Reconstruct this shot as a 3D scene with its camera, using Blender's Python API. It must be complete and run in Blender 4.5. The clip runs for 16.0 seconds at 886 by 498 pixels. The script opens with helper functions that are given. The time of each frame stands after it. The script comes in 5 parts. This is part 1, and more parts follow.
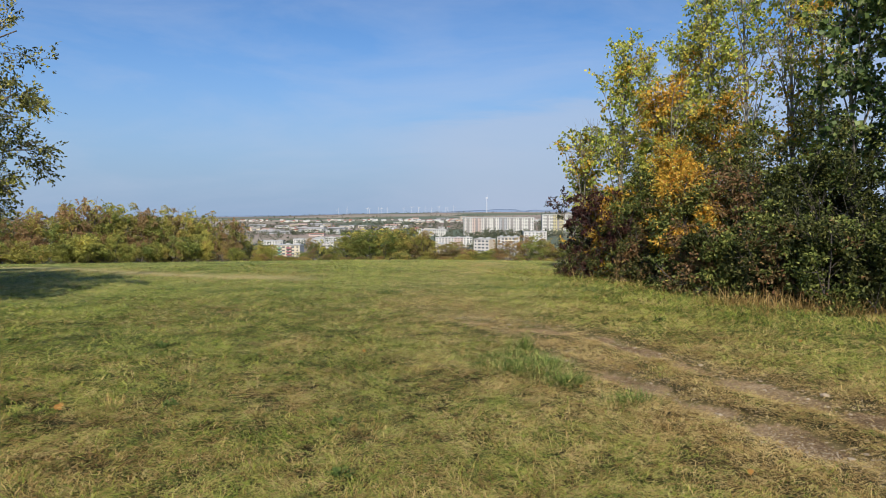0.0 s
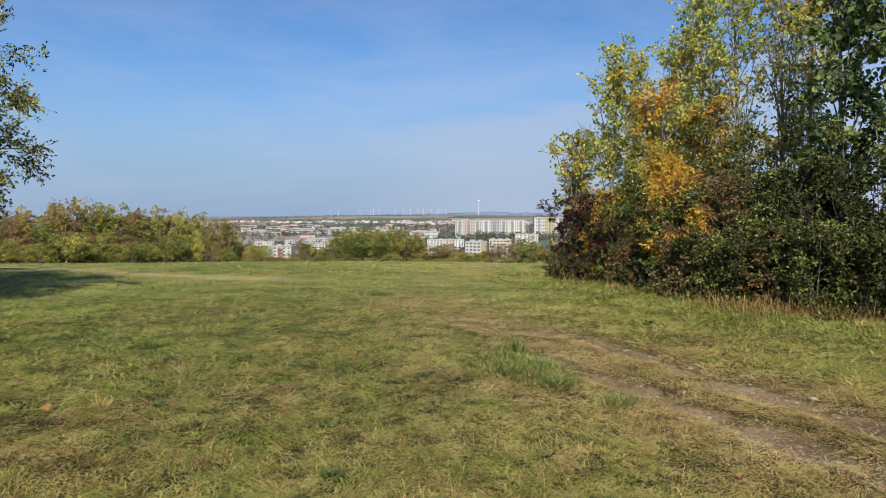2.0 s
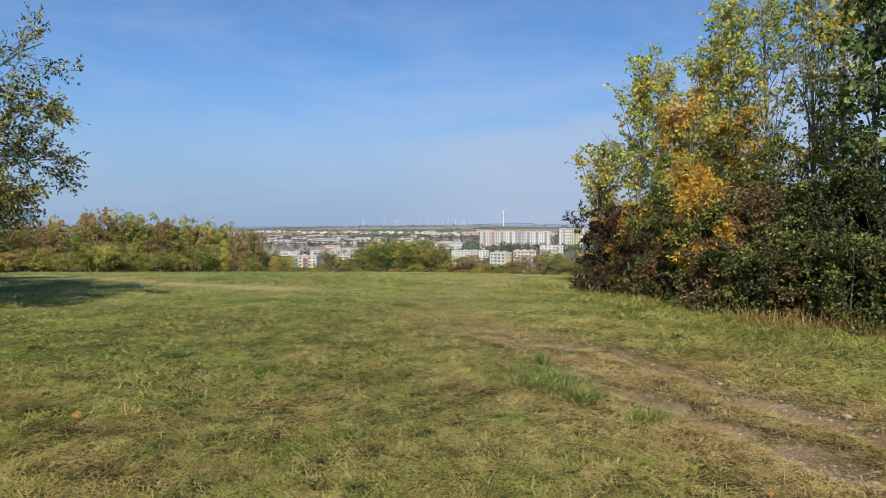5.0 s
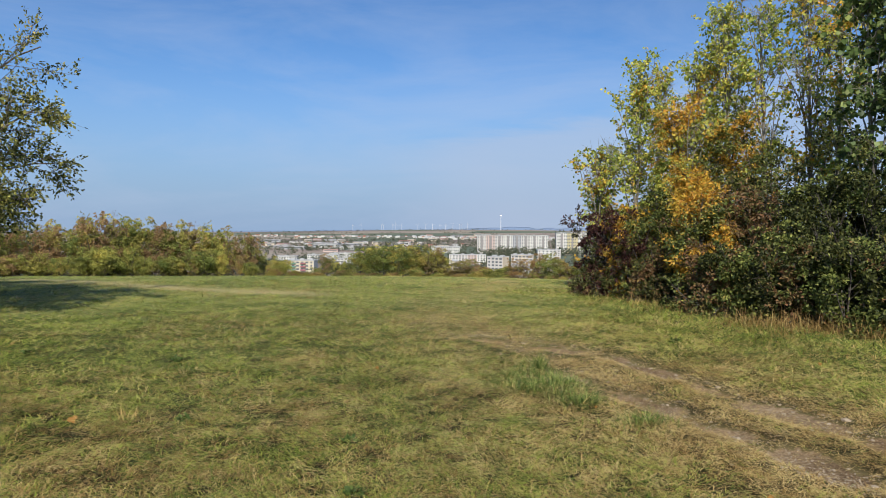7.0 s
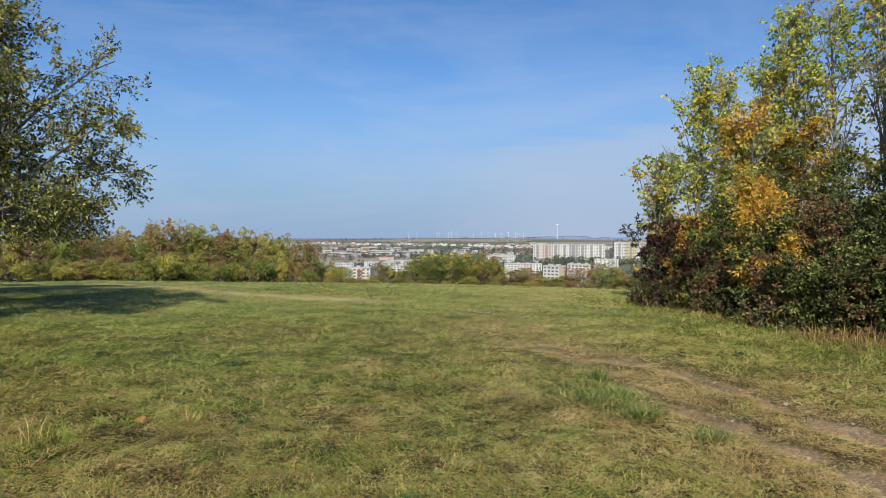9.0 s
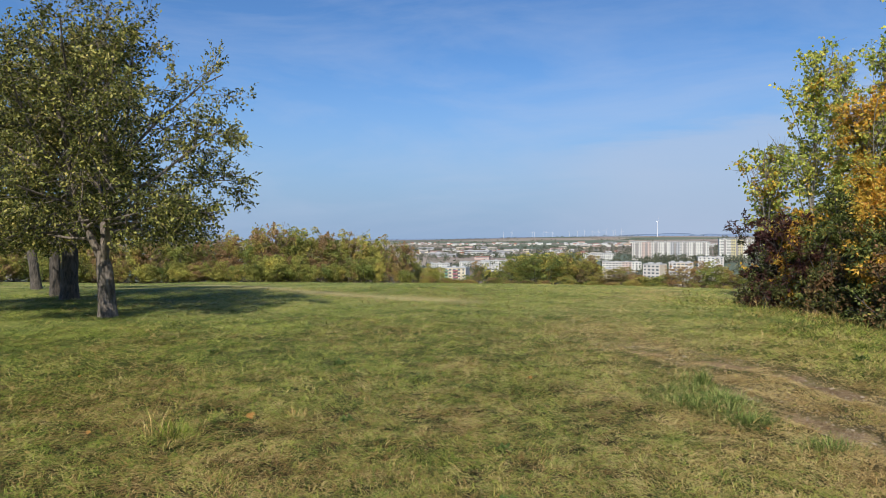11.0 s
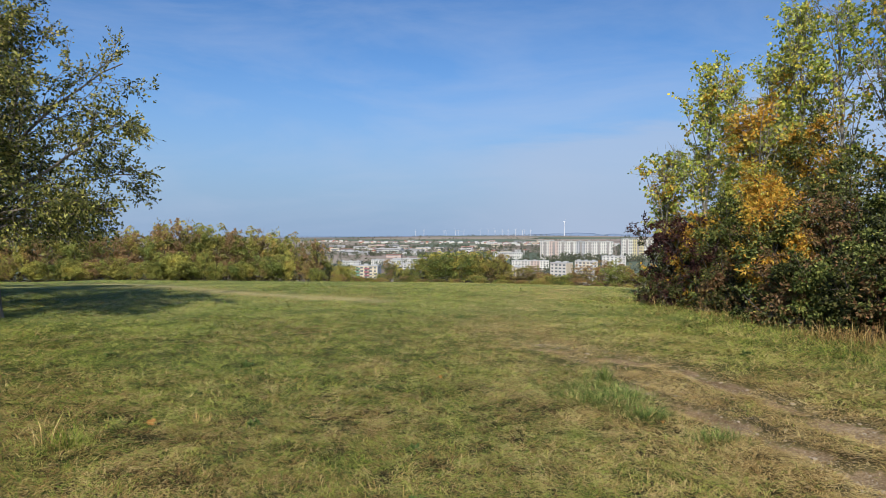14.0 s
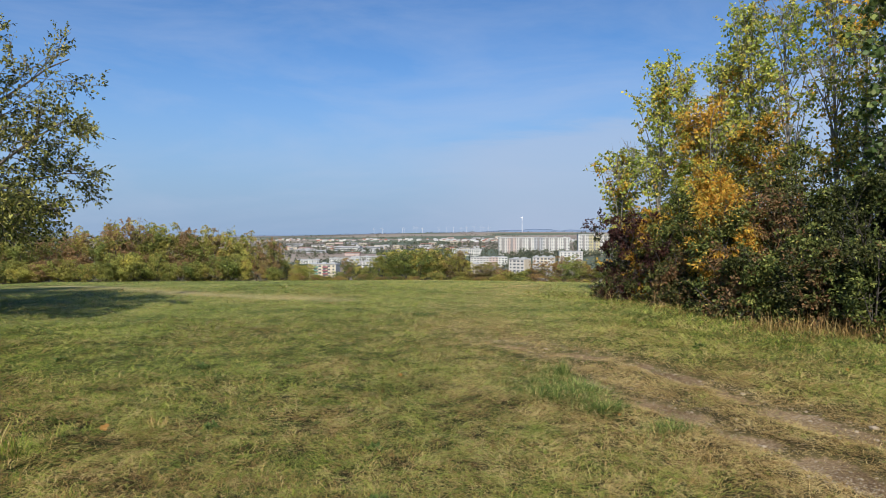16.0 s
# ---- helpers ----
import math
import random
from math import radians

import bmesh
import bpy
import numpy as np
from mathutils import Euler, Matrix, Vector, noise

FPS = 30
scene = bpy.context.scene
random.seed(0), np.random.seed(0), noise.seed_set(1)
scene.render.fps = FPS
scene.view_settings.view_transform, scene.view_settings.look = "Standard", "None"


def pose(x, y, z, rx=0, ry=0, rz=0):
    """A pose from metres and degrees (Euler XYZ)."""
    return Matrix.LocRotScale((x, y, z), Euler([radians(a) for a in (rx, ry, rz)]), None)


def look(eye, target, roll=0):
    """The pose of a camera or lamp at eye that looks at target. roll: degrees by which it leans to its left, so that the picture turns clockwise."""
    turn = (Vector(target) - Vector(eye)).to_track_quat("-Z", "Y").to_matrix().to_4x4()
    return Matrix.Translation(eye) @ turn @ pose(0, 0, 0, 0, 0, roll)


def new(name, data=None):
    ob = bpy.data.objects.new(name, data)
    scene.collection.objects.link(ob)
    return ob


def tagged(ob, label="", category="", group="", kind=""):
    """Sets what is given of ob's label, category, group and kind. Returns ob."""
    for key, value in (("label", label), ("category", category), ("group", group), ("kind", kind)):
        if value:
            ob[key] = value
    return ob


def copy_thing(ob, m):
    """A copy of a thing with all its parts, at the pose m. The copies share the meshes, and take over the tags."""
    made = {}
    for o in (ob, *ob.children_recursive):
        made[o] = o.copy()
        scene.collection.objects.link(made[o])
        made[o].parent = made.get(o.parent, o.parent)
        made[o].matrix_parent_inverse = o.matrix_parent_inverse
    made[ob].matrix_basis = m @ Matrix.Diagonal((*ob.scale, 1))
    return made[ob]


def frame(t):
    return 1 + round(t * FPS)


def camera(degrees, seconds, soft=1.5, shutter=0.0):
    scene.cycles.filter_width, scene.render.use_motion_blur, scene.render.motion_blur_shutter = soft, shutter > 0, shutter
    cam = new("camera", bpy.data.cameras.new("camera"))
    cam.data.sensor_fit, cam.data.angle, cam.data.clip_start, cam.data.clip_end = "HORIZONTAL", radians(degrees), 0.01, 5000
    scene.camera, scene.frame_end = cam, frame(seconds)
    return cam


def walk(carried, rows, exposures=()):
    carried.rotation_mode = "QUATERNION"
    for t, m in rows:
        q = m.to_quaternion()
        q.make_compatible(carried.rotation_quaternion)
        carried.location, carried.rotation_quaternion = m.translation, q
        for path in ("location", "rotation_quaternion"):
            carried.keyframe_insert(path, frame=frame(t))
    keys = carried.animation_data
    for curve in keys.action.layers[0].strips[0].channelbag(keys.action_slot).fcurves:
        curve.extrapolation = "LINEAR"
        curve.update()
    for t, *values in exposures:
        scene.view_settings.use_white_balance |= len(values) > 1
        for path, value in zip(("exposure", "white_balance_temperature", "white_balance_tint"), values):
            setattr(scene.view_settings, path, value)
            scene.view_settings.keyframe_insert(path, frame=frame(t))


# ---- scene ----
cam = camera(65.0, 16.0, soft=0.45)
PATH = [
    (0, (0.03, -0.161, 1.553), (0.031, 1.836, 1.433), -0.4),
    (0.5, (0.03, -0.159, 1.551), (0.035, 1.837, 1.434), -0.4),
    (1, (0.034, -0.153, 1.55), (0.043, 1.844, 1.435), -0.5),
    (1.5, (0.036, -0.165, 1.554), (0.052, 1.832, 1.439), -0.3),
    (2, (0.032, -0.16, 1.551), (0.057, 1.836, 1.437), -0.0),
    (2.5, (0.029, -0.161, 1.549), (0.056, 1.836, 1.443), 0.2),
    (3, (0.025, -0.147, 1.547), (0.043, 1.851, 1.451), 0.5),
    (3.5, (0.021, -0.142, 1.549), (0.008, 1.856, 1.462), 0.5),
    (4, (0.023, -0.157, 1.561), (-0.02, 1.841, 1.483), 0.3),
    (6.5, (0.02, -0.134, 1.551), (-0.023, 1.864, 1.459), 0.1),
    (7, (0.018, -0.142, 1.554), (-0.02, 1.857, 1.483), 0.2),
    (7.5, (0.019, -0.144, 1.554), (-0.034, 1.854, 1.495), 0.2),
    (8, (0.012, -0.143, 1.558), (-0.071, 1.855, 1.508), 0.3),
    (8.5, (0.006, -0.138, 1.554), (-0.122, 1.857, 1.503), 0.3),
    (9, (0.0, -0.14, 1.556), (-0.197, 1.85, 1.508), 0.5),
    (9.5, (-0.003, -0.133, 1.557), (-0.273, 1.848, 1.508), 0.3),
    (10, (0.002, -0.136, 1.555), (-0.34, 1.834, 1.507), -0.2),
    (10.2, (-0.001, -0.135, 1.558), (-0.374, 1.829, 1.51), -0.3),
    (12.3, (-0.004, -0.176, 1.595), (-0.513, 1.758, 1.536), -0.2),
    (12.5, (-0.006, -0.175, 1.597), (-0.498, 1.763, 1.535), -0.2),
    (13, (0.001, -0.169, 1.593), (-0.424, 1.785, 1.526), -0.0),
    (13.5, (0.016, -0.174, 1.599), (-0.299, 1.801, 1.536), 0.1),
    (14, (0.009, -0.174, 1.599), (-0.208, 1.813, 1.544), 0.2),
    (14.5, (0.007, -0.176, 1.603), (-0.152, 1.817, 1.549), 0.1),
    (15, (0.008, -0.173, 1.598), (-0.115, 1.822, 1.539), -0.0),
    (15.5, (0.01, -0.181, 1.606), (-0.095, 1.815, 1.543), -0.2),
    (16, (0.011, -0.187, 1.605), (-0.088, 1.809, 1.542), -0.3),
]
# the pan swings on to its end and back between 10.2 and 12.3 s
BETWEEN = [
    (11.0, (-0.002, -0.15, 1.57), (-0.468, 1.794, 1.521), -0.35),
    (11.6, (-0.003, -0.165, 1.585), (-0.522, 1.763, 1.532), -0.3),
]
walk(cam, [(t, look(eye, target, roll)) for t, eye, target, roll in sorted(PATH + BETWEEN)],
     [(0.0, 0.28, 6450.0, 10.0), (1.5, 0.28, 6430.0, 10.0), (4.0, 0.28, 6350.0, 9.5), (9.5, 0.28, 6280.0, 9.5), (13.0, 0.26, 6260.0, 9.5), (16.0, 0.25, 6260.0, 9.5)])

# ---- light ----
SUN_EL, SUN_AZ = 41.0, 179.0          # degrees; azimuth clockwise from +Y
world = bpy.data.worlds.new("sky")
scene.world = world
world.use_nodes = True
wn, wl = world.node_tree.nodes, world.node_tree.links
wn.clear()
w_out = wn.new("ShaderNodeOutputWorld")
w_bg = wn.new("ShaderNodeBackground")
w_sky = wn.new("ShaderNodeTexSky")
w_sky.sky_type = "NISHITA"
w_sky.sun_disc = False
w_sky.sun_elevation = radians(SUN_EL)
w_sky.sun_rotation = radians(SUN_AZ)
w_sky.altitude = 250
w_sky.air_density = 1.0
w_sky.dust_density = 0.3
w_sky.ozone_density = 3.0
w_bg.inputs["Strength"].default_value = 0.078
# thin high cloud
w_co = wn.new("ShaderNodeTexCoord")
w_map = wn.new("ShaderNodeMapping")
w_map.inputs["Scale"].default_value = (1.0, 1.0, 4.5)
w_map.inputs["Rotation"].default_value = (0.0, 0.22, 0.3)
w_n1 = wn.new("ShaderNodeTexNoise")
w_n1.inputs["Scale"].default_value = 2.2
w_n1.inputs["Detail"].default_value = 7.0
w_n1.inputs["Roughness"].default_value = 0.6
w_n1.inputs["Distortion"].default_value = 0.4
w_ramp = wn.new("ShaderNodeValToRGB")
w_ramp.color_ramp.elements[0].position = 0.44
w_ramp.color_ramp.elements[0].color = (0, 0, 0, 1)
w_ramp.color_ramp.elements[1].position = 0.8
w_ramp.color_ramp.elements[1].color = (0.42, 0.42, 0.42, 1)
w_mix = wn.new("ShaderNodeMix")
w_mix.data_type = "RGBA"
w_mix.inputs[7].default_value = (5.6, 6.3, 7.9, 1)
wl.new(w_co.outputs["Generated"], w_map.inputs["Vector"])
wl.new(w_map.outputs["Vector"], w_n1.inputs["Vector"])
wl.new(w_n1.outputs["Fac"], w_ramp.inputs["Fac"])
wl.new(w_ramp.outputs["Color"], w_mix.inputs[0])
# blue haze low over the plain
w_sep = wn.new("ShaderNodeSeparateXYZ")
w_haze = wn.new("ShaderNodeMapRange")
w_haze.interpolation_type = "SMOOTHSTEP"
w_haze.inputs["From Min"].default_value = -0.02
w_haze.inputs["From Max"].default_value = 0.26
w_haze.inputs["To Min"].default_value = 0.95
w_haze.inputs["To Max"].default_value = 0.0
w_low = wn.new("ShaderNodeMix")
w_low.data_type = "RGBA"
w_low.inputs[7].default_value = (3.2, 4.4, 6.4, 1)
wl.new(w_co.outputs["Generated"], w_sep.inputs[0])
wl.new(w_sep.outputs["Z"], w_haze.inputs["Value"])
wl.new(w_haze.outputs[0], w_low.inputs[0])
w_tint = wn.new("ShaderNodeMix")
w_tint.data_type = "RGBA"
w_tint.blend_type = "MULTIPLY"
w_tint.inputs[0].default_value = 1.0
w_tint.inputs[7].default_value = (0.685, 0.95, 1.23, 1)
wl.new(w_sky.outputs["Color"], w_tint.inputs[6])
wl.new(w_tint.outputs[2], w_low.inputs[6])
wl.new(w_low.outputs[2], w_mix.inputs[6])
# a thin bank of cloud low in the sky, with a ragged upper edge
def w_math(op, a, b2):
    nd = wn.new("ShaderNodeMath")
    nd.operation = op
    for k, v in enumerate((a, b2)):
        if isinstance(v, float):
            nd.inputs[k].default_value = v
        else:
            wl.new(v, nd.inputs[k])
    return nd.outputs[0]


def w_step(v, lo, hi):
    nd = wn.new("ShaderNodeMapRange")
    nd.interpolation_type = "SMOOTHSTEP"
    nd.inputs["From Min"].default_value, nd.inputs["From Max"].default_value = lo, hi
    wl.new(v, nd.inputs["Value"])
    return nd.outputs["Result"]


w_dir = wn.new("ShaderNodeSeparateXYZ")
wl.new(w_co.outputs["Generated"], w_dir.inputs["Vector"])
w_edge = w_math("SUBTRACT", w_math("ADD", w_math("MULTIPLY", w_dir.outputs["X"], 0.16), w_math("MULTIPLY", w_n1.outputs["Fac"], 0.12)), w_math("SUBTRACT", w_dir.outputs["Z"], 0.067))
w_bank = w_math("MULTIPLY", w_math("MULTIPLY", w_step(w_edge, -0.006, 0.02), w_step(w_dir.outputs["X"], -0.16, 0.06)), w_math("MULTIPLY", w_step(w_dir.outputs["Y"], 0.0, 0.6), 0.5))
w_top = wn.new("ShaderNodeMix")
w_top.data_type = "RGBA"
wl.new(w_bank, w_top.inputs[0])
wl.new(w_mix.outputs[2], w_top.inputs[6])
w_top.inputs[7].default_value = (5.2, 5.9, 7.4, 1)
wl.new(w_top.outputs[2], w_bg.inputs["Color"])
wl.new(w_bg.outputs["Background"], w_out.inputs["Surface"])

sun_data = bpy.data.lights.new("sun", "SUN")
sun_data.energy = 5.0
sun_data.angle = radians(0.53)
sun_data.color = (1.0, 0.93, 0.82)
sun = new("sun", sun_data)
sun_dir = Vector((math.sin(radians(SUN_AZ)) * math.cos(radians(SUN_EL)), math.cos(radians(SUN_AZ)) * math.cos(radians(SUN_EL)), math.sin(radians(SUN_EL))))
sun.matrix_world = look(sun_dir * 60, (0, 0, 0))
scene.view_settings.exposure = 0.3


# ---- materials ----
def shader(name):
    m = bpy.data.materials.new(name)
    m.use_nodes = True
    n, l = m.node_tree.nodes, m.node_tree.links
    return m, n, l, n["Principled BSDF"], n["Material Output"]


def ramp(n, stops):
    r = n.new("ShaderNodeValToRGB")
    e = r.color_ramp.elements
    while len(e) < len(stops):
        e.new(0.5)
    for el, (p, c) in zip(e, stops):
        el.position, el.color = p, (*c, 1)
    return r


def noise_node(n, l, scale, detail=4.0, rough=0.55, coord=None):
    t = n.new("ShaderNodeTexNoise")
    t.inputs["Scale"].default_value = scale
    t.inputs["Detail"].default_value = detail
    t.inputs["Roughness"].default_value = rough
    if coord is not None:
        l.new(coord, t.inputs["Vector"])
    return t


def maths(n, l, op, a, b):
    m = n.new("ShaderNodeMath")
    m.operation = op
    for i, v in enumerate((a, b)):
        if isinstance(v, (int, float)):
            m.inputs[i].default_value = v
        else:
            l.new(v, m.inputs[i])
    return m.outputs[0]


def mixed(n, l, fac, a, b, blend="MIX"):
    m = n.new("ShaderNodeMix")
    m.data_type = "RGBA"
    m.blend_type = blend
    for i, v in ((0, fac), (6, a), (7, b)):
        if isinstance(v, (int, float)):
            m.inputs[i].default_value = v
        elif isinstance(v, tuple):
            m.inputs[i].default_value = (*v, 1)
        else:
            l.new(v, m.inputs[i])
    return m.outputs[2]


def bumped(n, l, bsdf, height, strength, distance):
    b = n.new("ShaderNodeBump")
    b.inputs["Strength"].default_value = strength
    b.inputs["Distance"].default_value = distance
    l.new(height, b.inputs["Height"])
    l.new(b.outputs["Normal"], bsdf.inputs["Normal"])


def leaf_mat(name, stops, through_share=0.35, rough=0.45, patch=0.35, spread=0.75, own=0.0):
    """Leaves: colour per leaf, drifting over the crown; light shines through them."""
    m, n, l, b, out = shader(name)
    geo = n.new("ShaderNodeNewGeometry")
    big = noise_node(n, l, 0.9, 2.0, coord=geo.outputs["Position"])
    drift = maths(n, l, "MULTIPLY", maths(n, l, "SUBTRACT", big.outputs["Fac"], 0.5), 2.2 * patch)
    each = maths(n, l, "MULTIPLY", geo.outputs["Random Per Island"], spread)
    info = n.new("ShaderNodeObjectInfo")
    tone = maths(n, l, "MULTIPLY", info.outputs["Random"], own)
    fac = maths(n, l, "ADD", maths(n, l, "ADD", drift, maths(n, l, "ADD", each, tone)), 0.12)
    r = ramp(n, stops)
    l.new(fac, r.inputs["Fac"])
    hsv = n.new("ShaderNodeHueSaturation")
    v2 = maths(n, l, "FRACT", maths(n, l, "MULTIPLY", geo.outputs["Random Per Island"], 37.0), 0.0)
    l.new(maths(n, l, "ADD", maths(n, l, "MULTIPLY", v2, 0.6), 0.7), hsv.inputs["Value"])
    l.new(r.outputs["Color"], hsv.inputs["Color"])
    l.new(hsv.outputs["Color"], b.inputs["Base Color"])
    b.inputs["Roughness"].default_value = rough
    b.inputs["Specular IOR Level"].default_value = 0.16
    tr = n.new("ShaderNodeBsdfTranslucent")
    l.new(hsv.outputs["Color"], tr.inputs["Color"])
    mx = n.new("ShaderNodeMixShader")
    mx.inputs[0].default_value = through_share
    l.new(b.outputs["BSDF"], mx.inputs[1])
    l.new(tr.outputs["BSDF"], mx.inputs[2])
    l.new(mx.outputs[0], out.inputs["Surface"])
    return m


def bark_mat(name, dark, light, scale=18.0):
    m, n, l, b, _ = shader(name)
    co = n.new("ShaderNodeTexCoord")
    mp = n.new("ShaderNodeMapping")
    mp.inputs["Scale"].default_value = (1.0, 1.0, 0.3)
    l.new(co.outputs["Object"], mp.inputs["Vector"])
    a = noise_node(n, l, scale, 8.0, 0.7, mp.outputs["Vector"])
    big = noise_node(n, l, 2.5, 3.0, 0.5, co.outputs["Object"])
    r = ramp(n, [(0.38, dark), (0.62, light)])
    l.new(maths(n, l, "ADD", maths(n, l, "MULTIPLY", a.outputs["Fac"], 0.75), maths(n, l, "MULTIPLY", big.outputs["Fac"], 0.25)), r.inputs["Fac"])
    l.new(r.outputs["Color"], b.inputs["Base Color"])
    b.inputs["Roughness"].default_value = 0.9
    bumped(n, l, b, a.outputs["Fac"], 1.0, 0.06)
    return m


def wall_mat(name, color, var=0.12, rough=0.85, scale=0.4):
    m, n, l, b, _ = shader(name)
    co = n.new("ShaderNodeTexCoord")
    a = noise_node(n, l, scale, 5.0, 0.6, co.outputs["Object"])
    dark = tuple(c * (1 - var * 2) for c in color)
    l.new(mixed(n, l, a.outputs["Fac"], color, dark), b.inputs["Base Color"])
    b.inputs["Roughness"].default_value = rough
    return m


def blade_mat(name, stops, through_share=0.15, gloss=0.12):
    """Grass: colour by each blade's tone, which whole clumps share."""
    m, n, l, b, out = shader(name)
    geo = n.new("ShaderNodeNewGeometry")
    at = n.new("ShaderNodeAttribute")
    at.attribute_name = "tone"
    fac = maths(n, l, "ADD", at.outputs["Fac"], maths(n, l, "MULTIPLY", maths(n, l, "SUBTRACT", geo.outputs["Random Per Island"], 0.5), 0.5))
    r = ramp(n, stops)
    l.new(fac, r.inputs["Fac"])
    l.new(r.outputs["Color"], b.inputs["Base Color"])
    b.inputs["Roughness"].default_value = 0.55
    b.inputs["Specular IOR Level"].default_value = gloss
    tr = n.new("ShaderNodeBsdfTranslucent")
    l.new(r.outputs["Color"], tr.inputs["Color"])
    mx = n.new("ShaderNodeMixShader")
    mx.inputs[0].default_value = through_share
    l.new(b.outputs["BSDF"], mx.inputs[1])
    l.new(tr.outputs["BSDF"], mx.inputs[2])
    l.new(mx.outputs[0], out.inputs["Surface"])
    return m


def ground_mat():
    """Thatch and turf near by, darkened as the shade between blades, trodden earth on the track, fields and stubble on
    the plain.
    """
    m, n, l, b, _ = shader("ground")
    geo = n.new("ShaderNodeNewGeometry")
    pos = geo.outputs["Position"]
    fine = noise_node(n, l, 14.0, 8.0, 0.7, pos)
    mid = noise_node(n, l, 0.8, 5.0, 0.6, pos)
    big = noise_node(n, l, 0.16, 4.0, 0.55, pos)
    # near turf is almost black: the shade between the blades is painted in
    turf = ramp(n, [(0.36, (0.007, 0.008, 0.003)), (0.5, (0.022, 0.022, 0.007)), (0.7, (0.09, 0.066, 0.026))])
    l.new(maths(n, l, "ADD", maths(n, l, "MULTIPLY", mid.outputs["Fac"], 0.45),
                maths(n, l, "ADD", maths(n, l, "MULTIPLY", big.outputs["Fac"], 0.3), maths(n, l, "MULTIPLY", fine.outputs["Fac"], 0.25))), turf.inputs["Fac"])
    # earth of the ruts
    grit = noise_node(n, l, 40.0, 6.0, 0.75, pos)
    earth = ramp(n, [(0.36, (0.075, 0.047, 0.025)), (0.5, (0.235, 0.158, 0.085)), (0.6, (0.39, 0.285, 0.165)), (0.7, (0.62, 0.52, 0.36))])
    l.new(maths(n, l, "ADD", maths(n, l, "MULTIPLY", grit.outputs["Fac"], 0.55), maths(n, l, "MULTIPLY", mid.outputs["Fac"], 0.45)), earth.inputs["Fac"])
    at = n.new("ShaderNodeAttribute")
    at.attribute_name = "bare"
    edge = maths(n, l, "ADD", at.outputs["Fac"], maths(n, l, "MULTIPLY", maths(n, l, "SUBTRACT", noise_node(n, l, 3.2, 8.0, 0.75, pos).outputs["Fac"], 0.5), 2.7))
    er = ramp(n, [(0.42, (0, 0, 0)), (0.62, (1, 1, 1))])
    l.new(edge, er.inputs["Fac"])
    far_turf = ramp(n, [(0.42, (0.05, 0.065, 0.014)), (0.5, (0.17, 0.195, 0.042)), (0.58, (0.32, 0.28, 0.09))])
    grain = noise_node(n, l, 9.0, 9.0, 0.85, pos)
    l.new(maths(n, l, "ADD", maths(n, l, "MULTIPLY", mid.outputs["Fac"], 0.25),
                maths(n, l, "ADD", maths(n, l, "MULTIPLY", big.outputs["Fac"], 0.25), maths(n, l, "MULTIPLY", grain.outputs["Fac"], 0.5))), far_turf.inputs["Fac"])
    # closed: from the shade-dark near turf to the brighter far turf
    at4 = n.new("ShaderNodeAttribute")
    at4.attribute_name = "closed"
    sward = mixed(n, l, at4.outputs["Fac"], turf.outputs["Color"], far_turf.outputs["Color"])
    at3 = n.new("ShaderNodeAttribute")
    at3.attribute_name = "worn"
    wear = maths(n, l, "MULTIPLY", at3.outputs["Fac"], maths(n, l, "ADD", mid.outputs["Fac"], 0.5))
    turfed = mixed(n, l, wear, sward, (0.48, 0.40, 0.20))
    thatch = mixed(n, l, mid.outputs["Fac"], (0.30, 0.23, 0.10), (0.14, 0.115, 0.043))
    cover = maths(n, l, "MINIMUM", maths(n, l, "MULTIPLY", at.outputs["Fac"], 1.1), 0.7)
    turfed = mixed(n, l, cover, turfed, thatch)
    near = mixed(n, l, er.outputs["Color"], turfed, earth.outputs["Color"])
    # fields
    mp = n.new("ShaderNodeMapping")
    mp.inputs["Scale"].default_value = (0.0021, 0.0030, 0.0)
    mp.inputs["Rotation"].default_value = (0, 0, 0.35)
    l.new(pos, mp.inputs["Vector"])
    vo = n.new("ShaderNodeTexVoronoi")
    vo.inputs["Scale"].default_value = 1.0
    l.new(mp.outputs["Vector"], vo.inputs["Vector"])
    fields = ramp(n, [(0.15, (0.10, 0.13, 0.09)), (0.32, (0.30, 0.235, 0.195)), (0.5, (0.14, 0.16, 0.105)), (0.68, (0.32, 0.265, 0.21)), (0.9, (0.19, 0.15, 0.125))])
    fields.color_ramp.interpolation = "CONSTANT"
    sep = n.new("ShaderNodeSeparateColor")
    l.new(vo.outputs["Color"], sep.inputs["Color"])
    l.new(sep.outputs["Red"], fields.inputs["Fac"])
    streak = noise_node(n, l, 0.02, 5.0, 0.6, pos)
    tilled = mixed(n, l, maths(n, l, "MULTIPLY", streak.outputs["Fac"], 0.5), fields.outputs["Color"], (0.13, 0.13, 0.095))
    at2 = n.new("ShaderNodeAttribute")
    at2.attribute_name = "plain"
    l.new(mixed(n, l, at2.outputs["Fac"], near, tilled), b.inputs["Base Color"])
    b.inputs["Roughness"].default_value = 0.95
    b.inputs["Specular IOR Level"].default_value = 0.15
    bumped(n, l, b, maths(n, l, "ADD", fine.outputs["Fac"], maths(n, l, "MULTIPLY", grit.outputs["Fac"], at.outputs["Fac"])), 0.9, 0.04)
    return m


